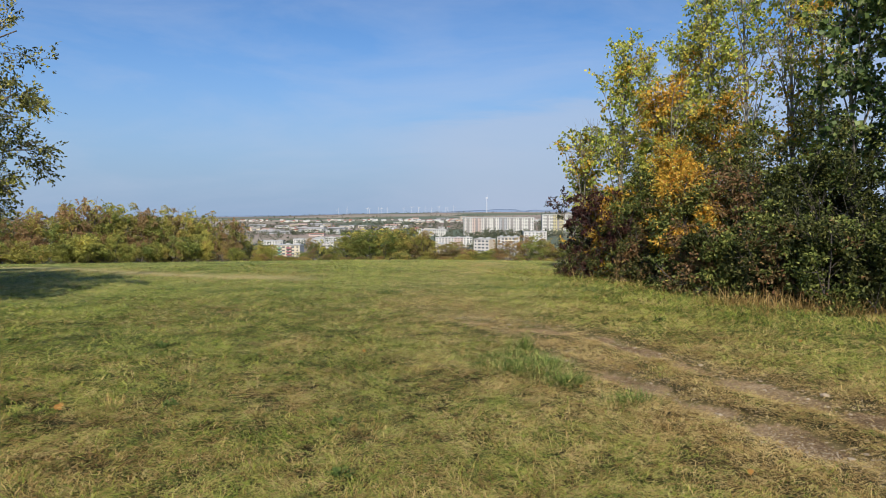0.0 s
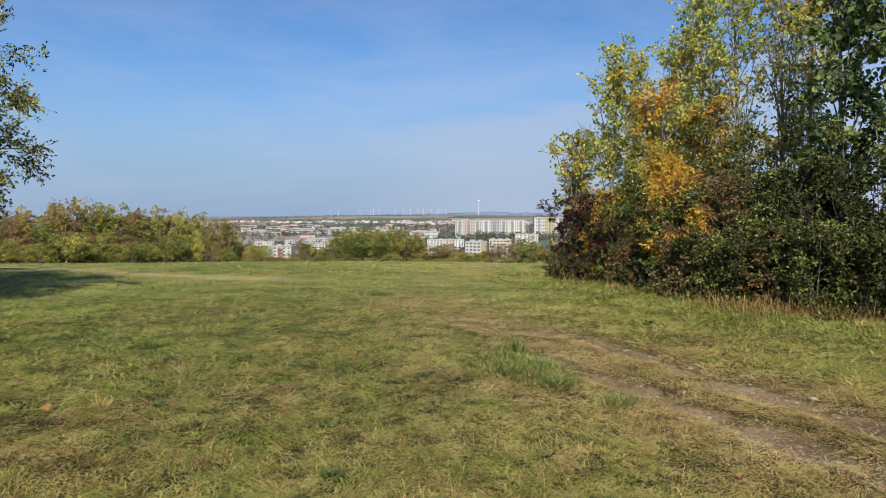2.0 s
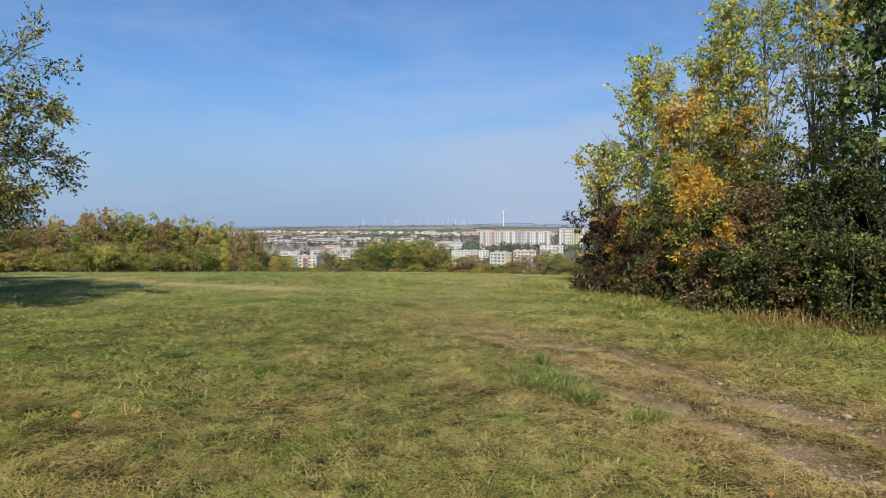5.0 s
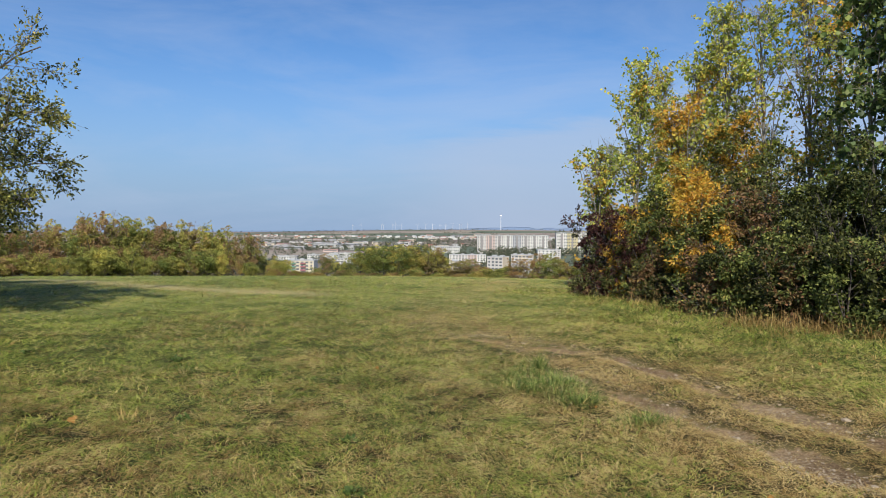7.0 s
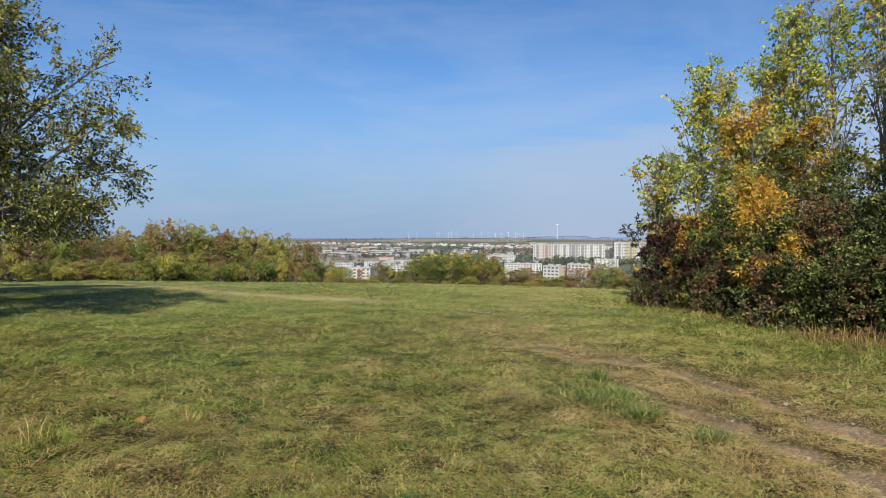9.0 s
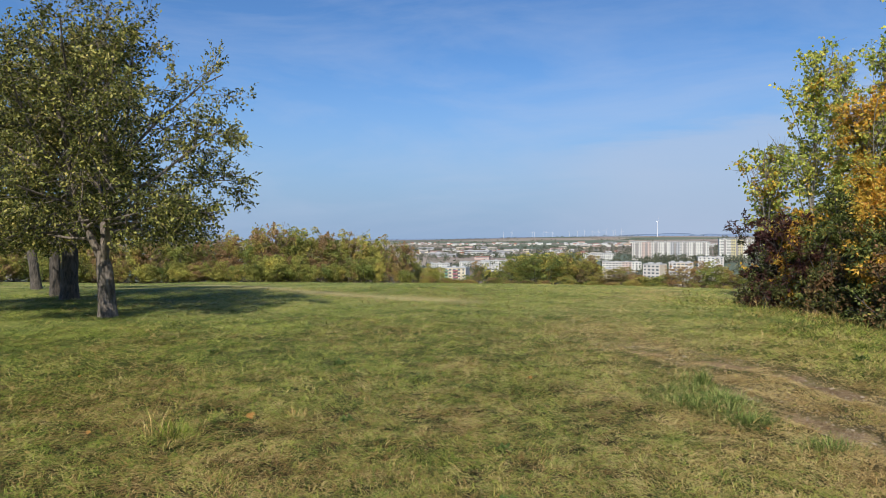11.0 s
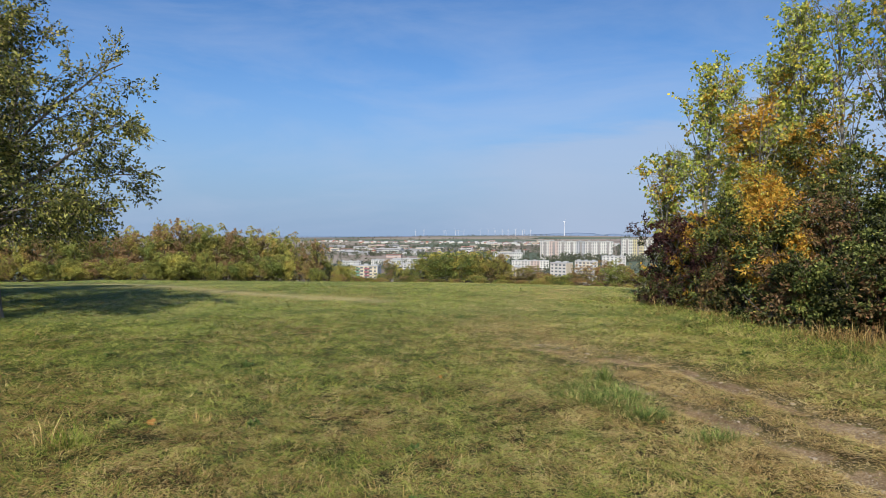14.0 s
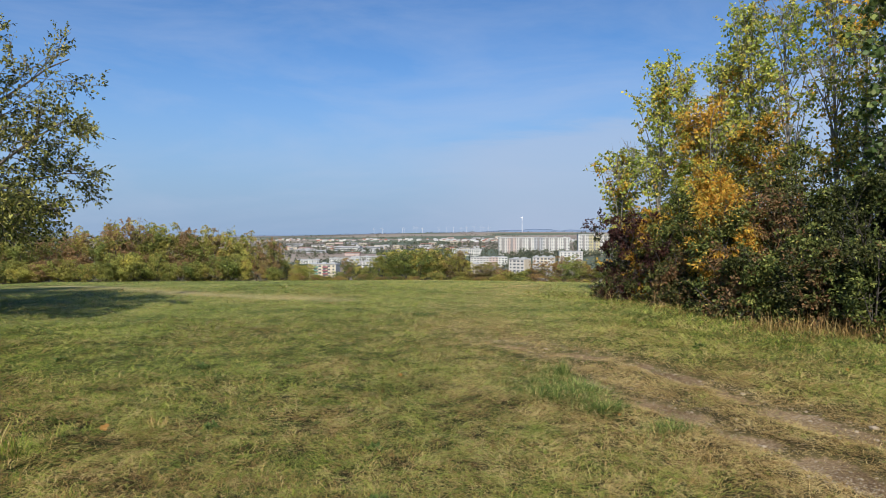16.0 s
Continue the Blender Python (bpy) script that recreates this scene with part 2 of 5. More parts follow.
GROUND = ground_mat()
GRASS = blade_mat("grass_blades", [(0.05, (0.015, 0.026, 0.0041)), (0.3, (0.064, 0.103, 0.0125)), (0.55, (0.175, 0.235, 0.0299)), (0.8, (0.319, 0.353, 0.0581)), (1.0, (0.433, 0.421, 0.0997))], 0.07)
LUSH = blade_mat("lush_blades", [(0.05, (0.016, 0.032, 0.0080)), (0.45, (0.070, 0.110, 0.0240)), (0.75, (0.160, 0.205, 0.0480)), (1.0, (0.310, 0.340, 0.0960))], 0.07)
STRAW = blade_mat("dry_blades", [(0.05, (0.085, 0.047, 0.0140)), (0.4, (0.240, 0.145, 0.0468)), (0.7, (0.400, 0.267, 0.0936)), (1.0, (0.580, 0.446, 0.1872))], 0.06)
BARK_GREY = bark_mat("grey_bark", (0.062, 0.048, 0.038), (0.27, 0.220, 0.170), 16.0)
BARK_DARK = bark_mat("dark_bark", (0.035, 0.028, 0.022), (0.15, 0.125, 0.10), 20.0)
BARK_POPLAR = bark_mat("poplar_bark", (0.13, 0.115, 0.09), (0.40, 0.36, 0.29), 14.0)
L_APPLE = leaf_mat("apple_leaves", [(0.05, (0.037, 0.044, 0.0128)), (0.45, (0.109, 0.117, 0.0300)), (0.72, (0.314, 0.299, 0.0727)), (1.0, (0.489, 0.372, 0.1197))], 0.22, 0.5)
L_POPLAR = leaf_mat("poplar_leaves", [(0.05, (0.160, 0.233, 0.0495)), (0.35, (0.351, 0.408, 0.0858)), (0.7, (0.596, 0.571, 0.1210)), (1.0, (0.830, 0.614, 0.0990))], 0.46, 0.5)
# darker copy of the poplar leaves, with their shade put into the colour
L_POPLAR_SHADED = leaf_mat("shaded_poplar_leaves", [(0.05, (0.035, 0.062, 0.020)), (0.6, (0.120, 0.170, 0.050)), (1.0, (0.30, 0.33, 0.10))], 0.3, 0.45)
L_GOLD = leaf_mat("golden_leaves", [(0.05, (0.33, 0.30, 0.055)), (0.35, (0.62, 0.43, 0.065)), (0.7, (0.68, 0.37, 0.055)), (1.0, (0.52, 0.25, 0.055))], 0.42, 0.5)
L_GREEN = leaf_mat("green_leaves", [(0.1, (0.025, 0.037, 0.0099)), (0.45, (0.092, 0.116, 0.0270)), (0.8, (0.220, 0.231, 0.0585)), (1.0, (0.299, 0.220, 0.0630))], 0.15, 0.5)
L_DEEP = leaf_mat("deep_green_leaves", [(0.05, (0.012, 0.017, 0.0054)), (0.5, (0.050, 0.058, 0.0162)), (0.85, (0.129, 0.132, 0.0360)), (1.0, (0.172, 0.101, 0.0405))], 0.18, 0.55)
L_BROWN = leaf_mat("russet_leaves", [(0.05, (0.075, 0.065, 0.024)), (0.4, (0.17, 0.108, 0.045)), (0.75, (0.21, 0.105, 0.052)), (1.0, (0.20, 0.18, 0.05))], 0.18, 0.5)
L_PURPLE = leaf_mat("dark_red_leaves", [(0.05, (0.024, 0.014, 0.013)), (0.5, (0.060, 0.024, 0.021)), (0.85, (0.096, 0.040, 0.028)), (1.0, (0.080, 0.072, 0.024))], 0.18, 0.5)
L_HEDGE = leaf_mat("mixed_hedge_leaves", [(0.05, (0.074, 0.092, 0.0249)), (0.35, (0.210, 0.214, 0.0536)), (0.65, (0.394, 0.342, 0.0811)), (0.88, (0.394, 0.262, 0.0874)), (1.0, (0.333, 0.177, 0.0874))], 0.3, 0.6, 0.45, 0.2, 0.6)
L_HEDGE_RUST = leaf_mat("rusty_hedge_leaves", [(0.0, (0.146, 0.138, 0.0499)), (0.4, (0.280, 0.199, 0.0874)), (0.75, (0.315, 0.186, 0.0936)), (1.0, (0.336, 0.287, 0.0936))], 0.3, 0.6, 0.5, 0.25, 0.55)
L_HEDGE_GREEN = leaf_mat("green_hedge_leaves", [(0.0, (0.069, 0.097, 0.0274)), (0.4, (0.200, 0.234, 0.0590)), (0.75, (0.401, 0.389, 0.0933)), (1.0, (0.622, 0.519, 0.1098))], 0.3, 0.6, 0.45, 0.2, 0.65)
# far trees: green greyed and blued to carry the haze of distance
L_FAR_HAZE = leaf_mat("hazy_tree_leaves", [(0.0, (0.065, 0.080, 0.056)), (0.6, (0.10, 0.112, 0.070)), (1.0, (0.16, 0.135, 0.080))], 0.2, 0.7, 0.0)
PALE = wall_mat("pale_render", (0.53, 0.50, 0.45))
CREAM = wall_mat("cream_render", (0.57, 0.49, 0.36))
PINK = wall_mat("salmon_render", (0.52, 0.40, 0.34))
GREYWALL = wall_mat("grey_render", (0.38, 0.38, 0.38))
YELLOW = wall_mat("yellow_render", (0.52, 0.45, 0.25))
WHITE = wall_mat("white_render", (0.60, 0.58, 0.52))
ROOF_RED = wall_mat("red_tiles", (0.34, 0.15, 0.11), 0.2)
ROOF_GREY = wall_mat("grey_roof", (0.22, 0.22, 0.23), 0.2)
ROOF_PALE = wall_mat("pale_roof", (0.42, 0.42, 0.41), 0.1)
GLASS = wall_mat("window_glass", (0.15, 0.165, 0.18), 0.2, 0.15)
LOGGIA = wall_mat("loggia_concrete", (0.27, 0.25, 0.235))
BALC_RED = wall_mat("red_balcony", (0.33, 0.13, 0.14))
BALC_GREEN = wall_mat("green_balcony", (0.17, 0.30, 0.21))
TURBINE = wall_mat("turbine_paint", (0.72, 0.72, 0.72), 0.04, 0.4)
# the blue of the hills is air haze mixed into the base colour
HILLS_HAZE = wall_mat("hazy_hills", (0.20, 0.27, 0.38), 0.08, 0.95, 0.004)
STONE = wall_mat("pale_stone", (0.43, 0.34, 0.23), 0.25, 0.9, 9.0)
DEADLEAF = leaf_mat("fallen_leaf", [(0.0, (0.186, 0.087, 0.019)), (0.5, (0.223, 0.118, 0.031)), (1.0, (0.149, 0.081, 0.034))], 0.1, 0.7, 0.0)
WEED = leaf_mat("weed_leaves", [(0.0, (0.040, 0.068, 0.0192)), (0.6, (0.090, 0.136, 0.0352)), (1.0, (0.180, 0.221, 0.0640))], 0.2, 0.5, 0.0)


# ---- mesh helpers ----
def flat_mesh(name, verts, faces, mat):
    """A mesh from arrays: verts (n, 3), faces (m, 3 or 4)."""
    verts, faces = np.asarray(verts, np.float32), np.asarray(faces, np.int32)
    k = faces.shape[1]
    me = bpy.data.meshes.new(name)
    me.vertices.add(len(verts))
    me.vertices.foreach_set("co", verts.ravel())
    me.loops.add(faces.size)
    me.loops.foreach_set("vertex_index", faces.ravel())
    me.polygons.add(len(faces))
    me.polygons.foreach_set("loop_start", np.arange(0, faces.size, k, dtype=np.int32))
    me.update(calc_edges=True)
    me.materials.append(mat)
    return me


def part(name, me, parent, label="", at=None):
    ob = new(name, me)
    ob.parent = parent
    if at is not None:
        ob.matrix_basis = at
    if label:
        tagged(ob, label)
    return ob


def thing(name, at, label, category, group="", kind=""):
    return tagged(place(new(name), at), label, category, group, kind)


def place(ob, m):
    ob.matrix_basis = m
    return ob


def bm_mesh(name, bm, mat, smooth=False):
    me = bpy.data.meshes.new(name)
    bm.to_mesh(me)
    bm.free()
    me.materials.append(mat)
    if smooth:
        me.polygons.foreach_set("use_smooth", [True] * len(me.polygons))
    return me


def add_box(bm, x0, x1, y0, y1, z0, z1, bevel=0.0):
    m = Matrix.Translation(((x0 + x1) / 2, (y0 + y1) / 2, (z0 + z1) / 2)) @ Matrix.Diagonal((x1 - x0, y1 - y0, z1 - z0, 1))
    made = bmesh.ops.create_cube(bm, size=1, matrix=m)
    if bevel:
        edges = list({e for v in made["verts"] for e in v.link_edges})
        bmesh.ops.bevel(bm, geom=edges, offset=bevel, segments=2, affect="EDGES")


def box_mesh(name, dims, mat, bevel=0.0):
    bm = bmesh.new()
    add_box(bm, *dims, bevel)
    return bm_mesh(name, bm, mat)


def lattice(x, y, seed):
    """Smooth value noise in 0..1 over arrays of places."""
    xi, yi = np.floor(x).astype(int), np.floor(y).astype(int)
    u, v = x - xi, y - yi
    u, v = u * u * (3 - 2 * u), v * v * (3 - 2 * v)

    def at(i, j):
        h = np.sin(i * 127.1 + j * 311.7 + seed * 74.7) * 43758.5453
        return h - np.floor(h)
    return (at(xi, yi) * (1 - u) + at(xi + 1, yi) * u) * (1 - v) + (at(xi, yi + 1) * (1 - u) + at(xi + 1, yi + 1) * u) * v


def rough_field(x, y, scale, seed):
    return 0.6 * lattice(x / scale, y / scale, seed) + 0.28 * lattice(x / scale * 2.3, y / scale * 2.3, seed + 5) + 0.12 * lattice(x / scale * 5.1, y / scale * 5.1, seed + 9)


# ---- ground ----
def land(x, y):
    """Height of the land: a flat hilltop meadow that bends down to a plain with low ridges at the horizon."""
    x, y = np.asarray(x, float), np.asarray(y, float)
    d = np.hypot(x, y)
    az = np.degrees(np.arctan2(x, y))
    s = np.interp(az, [-180, -90, -60, -46, -37, -32, -25, -17, 0, 9, 40, 90, 180], [0.0, 0.02, 0.034, 0.0485, 0.0615, 0.0615, 0.068, 0.074, 0.0825, 0.090, 0.090, 0.04, 0.0])
    g = np.where(d < 10, 0, np.where(d < 32, (d - 10) ** 2 / 44, d - 21))
    near = -s * np.minimum(g, 45)
    drop = np.interp(d, [66, 120, 250, 420, 700, 1600, 2600, 3400, 4950], [0, 5, 22, 40, 50, 52, 51, 51, 54])
    ridge = np.interp(az, [-18, -12, -6, -1, 4, 9, 30], [0.0, 0.35, 0.85, 1.0, 1.0, 0.75, 0.6])
    base = ridge * np.interp(d, [3000, 3700, 4300, 4500, 4950], [0, 5, 18, 20, 16]) - np.maximum(drop, 0)
    low = np.where(d > 300, 3.5 * (rough_field(x, y, 900.0, 3) - 0.5) * np.clip((d - 300) / 1500, 0, 1) * 2, 0)
    blend = np.clip((d - 66) / 250, 0, 1)
    return near * (1 - blend * 0.9) + base + low


def near_curve(x, y, pts, width):
    """1 on the line, falling to 0 at its width."""
    best = np.full(np.shape(x), 1e9)
    for (ax, ay), (bx, by) in zip(pts[:-1], pts[1:]):
        vx, vy = bx - ax, by - ay
        t = np.clip(((x - ax) * vx + (y - ay) * vy) / (vx * vx + vy * vy), 0, 1)
        best = np.minimum(best, np.hypot(x - ax - t * vx, y - ay - t * vy))
    return np.clip(1 - best / width, 0, 1)


RUT_RIGHT = [(4.6, 2.3), (3.2, 4.75), (2.95, 5.61), (2.34, 6.96), (1.91, 7.88), (1.33, 8.86), (0.4, 9.9)]
RUT_LEFT = [(3.3, 2.6), (2.64, 3.87), (2.31, 4.3), (2.06, 5.15), (1.77, 6.17), (1.35, 7.32), (0.73, 8.78), (0.1, 9.8)]
TRACK_ON = [(0.2, 9.9), (-0.3, 11.3), (-0.5, 13.0), (0.2, 16.0), (1.2, 20.0), (1.9, 24.0)]
TRACK_FAR = [(-34.0, 34.0), (-26.0, 31.0), (-18.0, 26.5), (-12.3, 22.5), (-8.9, 19.1), (-6.75, 17.5), (-5.0, 16.5), (-3.3, 15.8)]
TRACK_SIDE = [(-40.0, 30.0), (-25.0, 24.5), (-16.0, 21.5), (-10.0, 20.2)]


# bare earth in the ruts: place, half length, half width, turn
BARE = [(2.14, 7.42, 0.85, 0.23, 112), (2.74, 5.62, 0.70, 0.27, 113), (3.15, 4.72, 0.42, 0.22, 117), (3.7, 3.8, 0.6, 0.25, 118),
        (1.72, 5.92, 0.72, 0.22, 116), (2.08, 5.12, 0.45, 0.19, 115), (2.42, 4.42, 0.62, 0.27, 114), (2.85, 3.5, 0.55, 0.24, 120),
        (1.28, 8.46, 0.48, 0.17, 165), (0.4, 9.22, 0.30, 0.16, 150), (1.15, 7.02, 0.42, 0.13, 120), (1.62, 8.5, 0.2, 0.12, 150), (2.42, 6.42, 0.35, 0.13, 114)]


def bare_share(x, y):
    """How bare the trodden track is."""
    ruts = np.maximum(near_curve(x, y, RUT_RIGHT, 0.36), near_curve(x, y, RUT_LEFT, 0.34)) * (0.08 + 0.32 * np.clip(rough_field(x, y, 0.5, 23) * 2 - 0.5, 0, 1))
    lane = near_curve(x, y, RUT_LEFT, 1.1) * 0.06
    on = near_curve(x, y, TRACK_ON, 0.9) * 0.07
    ragged = 0.75 * (rough_field(x, y, 0.22, 21) - 0.5)
    spots = np.zeros(np.shape(x))
    for cx, cy, a, b, turn in BARE:
        c, s = math.cos(radians(turn)), math.sin(radians(turn))
        u, v = (x - cx) * c + (y - cy) * s, -(x - cx) * s + (y - cy) * c
        spots = np.maximum(spots, np.clip(1.42 - 1.25 * np.hypot(u / a, v / b) + 1.5 * ragged, 0, 1))
    fade = np.clip((10.2 - y) / 3.4, 0.0, 1.0) * 0.65 + 0.35
    return np.clip(np.maximum(np.maximum(np.maximum(ruts, lane) * fade, on), spots), 0, 1)


def worn_share(x, y):
    """How dry and trodden the turf is, from 0 to 1."""
    a = np.maximum(near_curve(x, y, RUT_LEFT, 1.5), near_curve(x, y, RUT_RIGHT, 1.0))
    b = near_curve(x, y, TRACK_ON, 1.7)
    c = np.maximum(near_curve(x, y, TRACK_FAR, 1.6), 0.8 * near_curve(x, y, TRACK_SIDE, 1.2)) * 1.3
    return np.clip(np.maximum(np.maximum(a, b) * 1.15, c), 0, 1)


def build_ground():
    rr = [0.0, 1.2, 2.0, 2.6]
    while rr[-1] < 4950:
        rr.append(rr[-1] * (1.016 if rr[-1] < 26 else 1.035))
    rr = np.array(rr[1:])
    az = np.radians(np.concatenate([np.arange(-180, -56, 4), np.arange(-56, 42, 0.55), np.arange(42, 180, 4)]))
    R, A = np.meshgrid(rr, az, indexing="ij")
    X, Y = R * np.sin(A), R * np.cos(A)
    Z = land(X, Y)
    B = bare_share(X, Y)
    Z = Z - 0.05 * B * (R < 30) + np.where(R < 60, (rough_field(X, Y, 0.7, 2) - 0.5) * 0.05, 0)
    nr, na = R.shape
    verts = np.concatenate([np.stack([X, Y, Z], -1).reshape(-1, 3), [[0, 0, 0]]])
    i, j = np.meshgrid(np.arange(nr - 1), np.arange(na), indexing="ij")
    j2 = (j + 1) % na
    quads = np.stack([i * na + j, (i + 1) * na + j, (i + 1) * na + j2, i * na + j2], -1).reshape(-1, 4)
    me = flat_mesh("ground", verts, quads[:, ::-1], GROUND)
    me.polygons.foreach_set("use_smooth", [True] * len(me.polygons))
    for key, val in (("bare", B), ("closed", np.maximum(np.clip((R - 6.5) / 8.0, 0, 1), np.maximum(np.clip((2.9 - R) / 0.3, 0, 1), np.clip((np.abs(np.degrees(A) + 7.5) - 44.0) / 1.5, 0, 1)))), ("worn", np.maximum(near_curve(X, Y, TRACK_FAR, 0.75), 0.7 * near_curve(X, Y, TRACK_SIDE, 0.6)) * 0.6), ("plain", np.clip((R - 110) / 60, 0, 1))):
        at = me.attributes.new(key, "FLOAT", "POINT")
        at.data.foreach_set("value", np.append(val.ravel(), val.ravel()[0]).astype(np.float32))
    # close the small middle
    bm = bmesh.new()
    bm.from_mesh(me)
    bm.verts.ensure_lookup_table()
    c = bm.verts[len(bm.verts) - 1]
    for k in range(na):
        bm.faces.new((bm.verts[k], bm.verts[(k + 1) % na], c))
    bmesh.ops.recalc_face_normals(bm, faces=bm.faces)
    bm.to_mesh(me)
    bm.free()
    tagged(new("ground", me), "hilltop meadow turf, near by darkened with painted shade, with a worn earth track, falling to a plain of fields", "ground", "", "structure")


build_ground()


# ---- grass ----
def blades(name, x, y, length, width, lean, mat, rng, segs=2, way=None, lift=0.0, tone=None, base=None):
    """Bent blades, one strip each."""
    n = len(x)
    z = land(x, y) + (rough_field(x, y, 0.7, 2) - 0.5) * 0.05 - 0.05 * bare_share(x, y) - 0.005 + lift * rng.random(n)
    if base is not None:
        z = z + base
    p = np.stack([x, y, z], -1)
    phi = rng.uniform(0, 2 * np.pi, n) if way is None else way
    out = np.stack([np.cos(phi), np.sin(phi), np.zeros(n)], -1)
    turn = phi + np.pi / 2 + rng.normal(0, 0.5, n)
    side = np.stack([np.cos(turn), np.sin(turn), np.zeros(n)], -1) * (width / 2)[:, None]
    up = np.array([0, 0, 1.0])
    L = length[:, None]
    c, s = np.cos(lean)[:, None], np.sin(lean)[:, None]
    mid = p + L * 0.5 * (c * up + s * out)
    bend = np.clip(lean + rng.uniform(0.1, 0.8, n), 0, 1.85)
    tip = mid + L * 0.5 * (np.cos(bend)[:, None] * up + np.sin(bend)[:, None] * out)
    k = np.arange(n)[:, None]
    if segs == 2:
        v = np.stack([p - side * 0.7, mid + side, tip, mid - side], 1).reshape(-1, 3)
        f = np.concatenate([k * 4 + [0, 1, 3], k * 4 + [1, 2, 3]])
    else:
        v = np.stack([p - side, p + side, tip], 1).reshape(-1, 3)
        f = k * 3 + [0, 1, 2]
    me = flat_mesh(name, v, f, mat)
    shade = rng.uniform(0.2, 0.8, n) if tone is None else tone
    me.attributes.new("tone", "FLOAT", "POINT").data.foreach_set("value", np.repeat(shade, 4 if segs == 2 else 3).astype(np.float32))
    return me


def swath_way(x, y):
    """The turf lies combed in swirls."""
    return rough_field(x, y, 0.9, 31) * 13.0


BUSH_LINE = [(2.74, 16.39), (3.29, 15.47), (3.83, 13.69), (4.16, 12.01), (4.65, 10.8), (5.15, 10.02), (6.18, 9.43), (8.0, 8.2)]


def scatter(count, r0, r1, rng, power=0.0, a0=-52.0, a1=37.0):
    """Places in the sector ahead; denser close by."""
    u = rng.random(count)
    r = r0 + (r1 - r0) * u if power == 0 else (r0 ** power + (r1 ** power - r0 ** power) * u) ** (1 / power)
    a = np.radians(rng.uniform(a0, a1, count))
    return r * np.sin(a), r * np.cos(a), r


def strip_beside(x, y):
    """1 in the uncut strip along the bushes."""
    return near_curve(x, y, BUSH_LINE, 2.6)


def build_grass():
    rng = np.random.default_rng(4)
    sets = {"meadow_grass": [], "lush_grass": [], "dry_grass": []}
    # rings: from, to, clumps, blades in each, pieces of a blade
    for r0, r1, clumps, each, segs in ((2.8, 5.0, 5200, 25, 2), (5.0, 8.0, 7800, 25, 1), (8.0, 13.0, 10000, 19, 1), (13.0, 24.0, 10500, 16, 1), (24.0, 50.0, 7000, 12, 1)):
        cx, cy, cr = scatter(clumps, r0, r1, rng)
        c_way = swath_way(cx, cy) + rng.normal(0, 1.5, clumps)
        c_tall = rng.gamma(4.0, 0.25, clumps)
        c_tone = 0.64 + rng.normal(0, 0.25, clumps) + 0.28 * (rough_field(cx, cy, 0.5, 17) - 0.5) + 0.15 * (rough_field(cx, cy, 5.0, 18) - 0.5)
        c_dry = rng.normal(0, 0.2, clumps)
        n = clumps * each
        rep = lambda a: np.repeat(a, each)
        reach = np.interp(rep(cr), [3, 6, 12, 24, 50], [0.034, 0.045, 0.10, 0.24, 0.5])
        x, y = rep(cx) + rng.normal(0, 1, n) * reach, rep(cy) + rng.normal(0, 1, n) * reach
        r = np.hypot(x, y)
        bare, worn, strip = bare_share(x, y), worn_share(x, y), strip_beside(x, y)
        patch, small = rough_field(x, y, 1.3, 7), rough_field(x, y, 0.4, 8)
        keep = rng.random(n) > np.clip(bare * 1.9 - 0.65, 0, 0.76)
        left = np.clip((-x - 4.0) / 6, 0, 1)
        lush_side = left * np.clip(1 - np.abs(y - 13) / 7, 0, 1)
        dryness = 0.27 + 0.55 * (patch - 0.5) + 0.6 * (small - 0.5) + rep(c_dry) + 0.46 * worn + 0.9 * np.clip(bare * 2.5, 0, 1) + 0.10 * strip - 0.22 * left * np.clip(r / 7, 0, 1)
        dryness = dryness + np.interp(r, [3, 5.5, 9, 14], [0.26, 0.16, 0.02, -0.06])
        dry = rng.random(n) < np.clip(dryness, 0.03, 0.95)
        long = (0.072 + 0.028 * rep(c_tall) + 0.025 * small + 0.13 * strip * patch + 0.05 * lush_side - 0.03 * worn) * (1 - 0.55 * np.clip(bare * 1.5, 0, 1)) * rng.uniform(0.5, 1.25, n) * np.interp(r, [4, 9], [0.82, 1.0])
        wide = np.interp(r, [3, 5, 8, 13, 24, 50], [0.0034, 0.0046, 0.0075, 0.0115, 0.023, 0.05]) * rng.uniform(0.6, 1.3, n)
        lane = np.maximum(near_curve(x, y, TRACK_FAR, 0.9), 0.7 * near_curve(x, y, TRACK_SIDE, 0.8)) * np.clip(2.2 * rough_field(x, y, 2.0, 61) - 0.3, 0, 1)
        long, dry = long * (1 - 0.6 * lane), dry | (rng.random(n) < 0.8 * lane)
        up_share = np.interp(r, [4, 8, 14, 20], [0.03, 0.02, 0.03, 0.08]) + 0.15 * strip
        stand = rng.random(n) < up_share
        lean = np.clip(np.where(stand, rng.normal(0.75, 0.28, n), rng.normal(1.30, 0.2, n)) - 0.25 * strip, 0.05, 1.5)
        long = np.where(stand, long * np.interp(r, [5, 12], [0.5, 0.42]), long) * np.interp(r, [8, 14], [1.0, 0.85])
        way = rep(c_way) + rng.normal(0, 0.55, n) + 0.5 * np.sin(np.arctan2(y - rep(cy), x - rep(cx)) - rep(c_way))
        tone = rep(c_tone) + rng.normal(0, 0.13, n) - 0.3 * stand - 0.27 * strip + 0.05 - 0.17 * np.clip((0.5 - x) / 4.0, 0, 1) + np.interp(r, [8, 15], [0.0, 0.10]) + 0.04
        rich = rng.random(n) < np.clip(0.10 + 0.35 * strip + 0.5 * left + 0.9 * (rough_field(x, y, 2.4, 27) - 0.62), 0.02, 0.75)
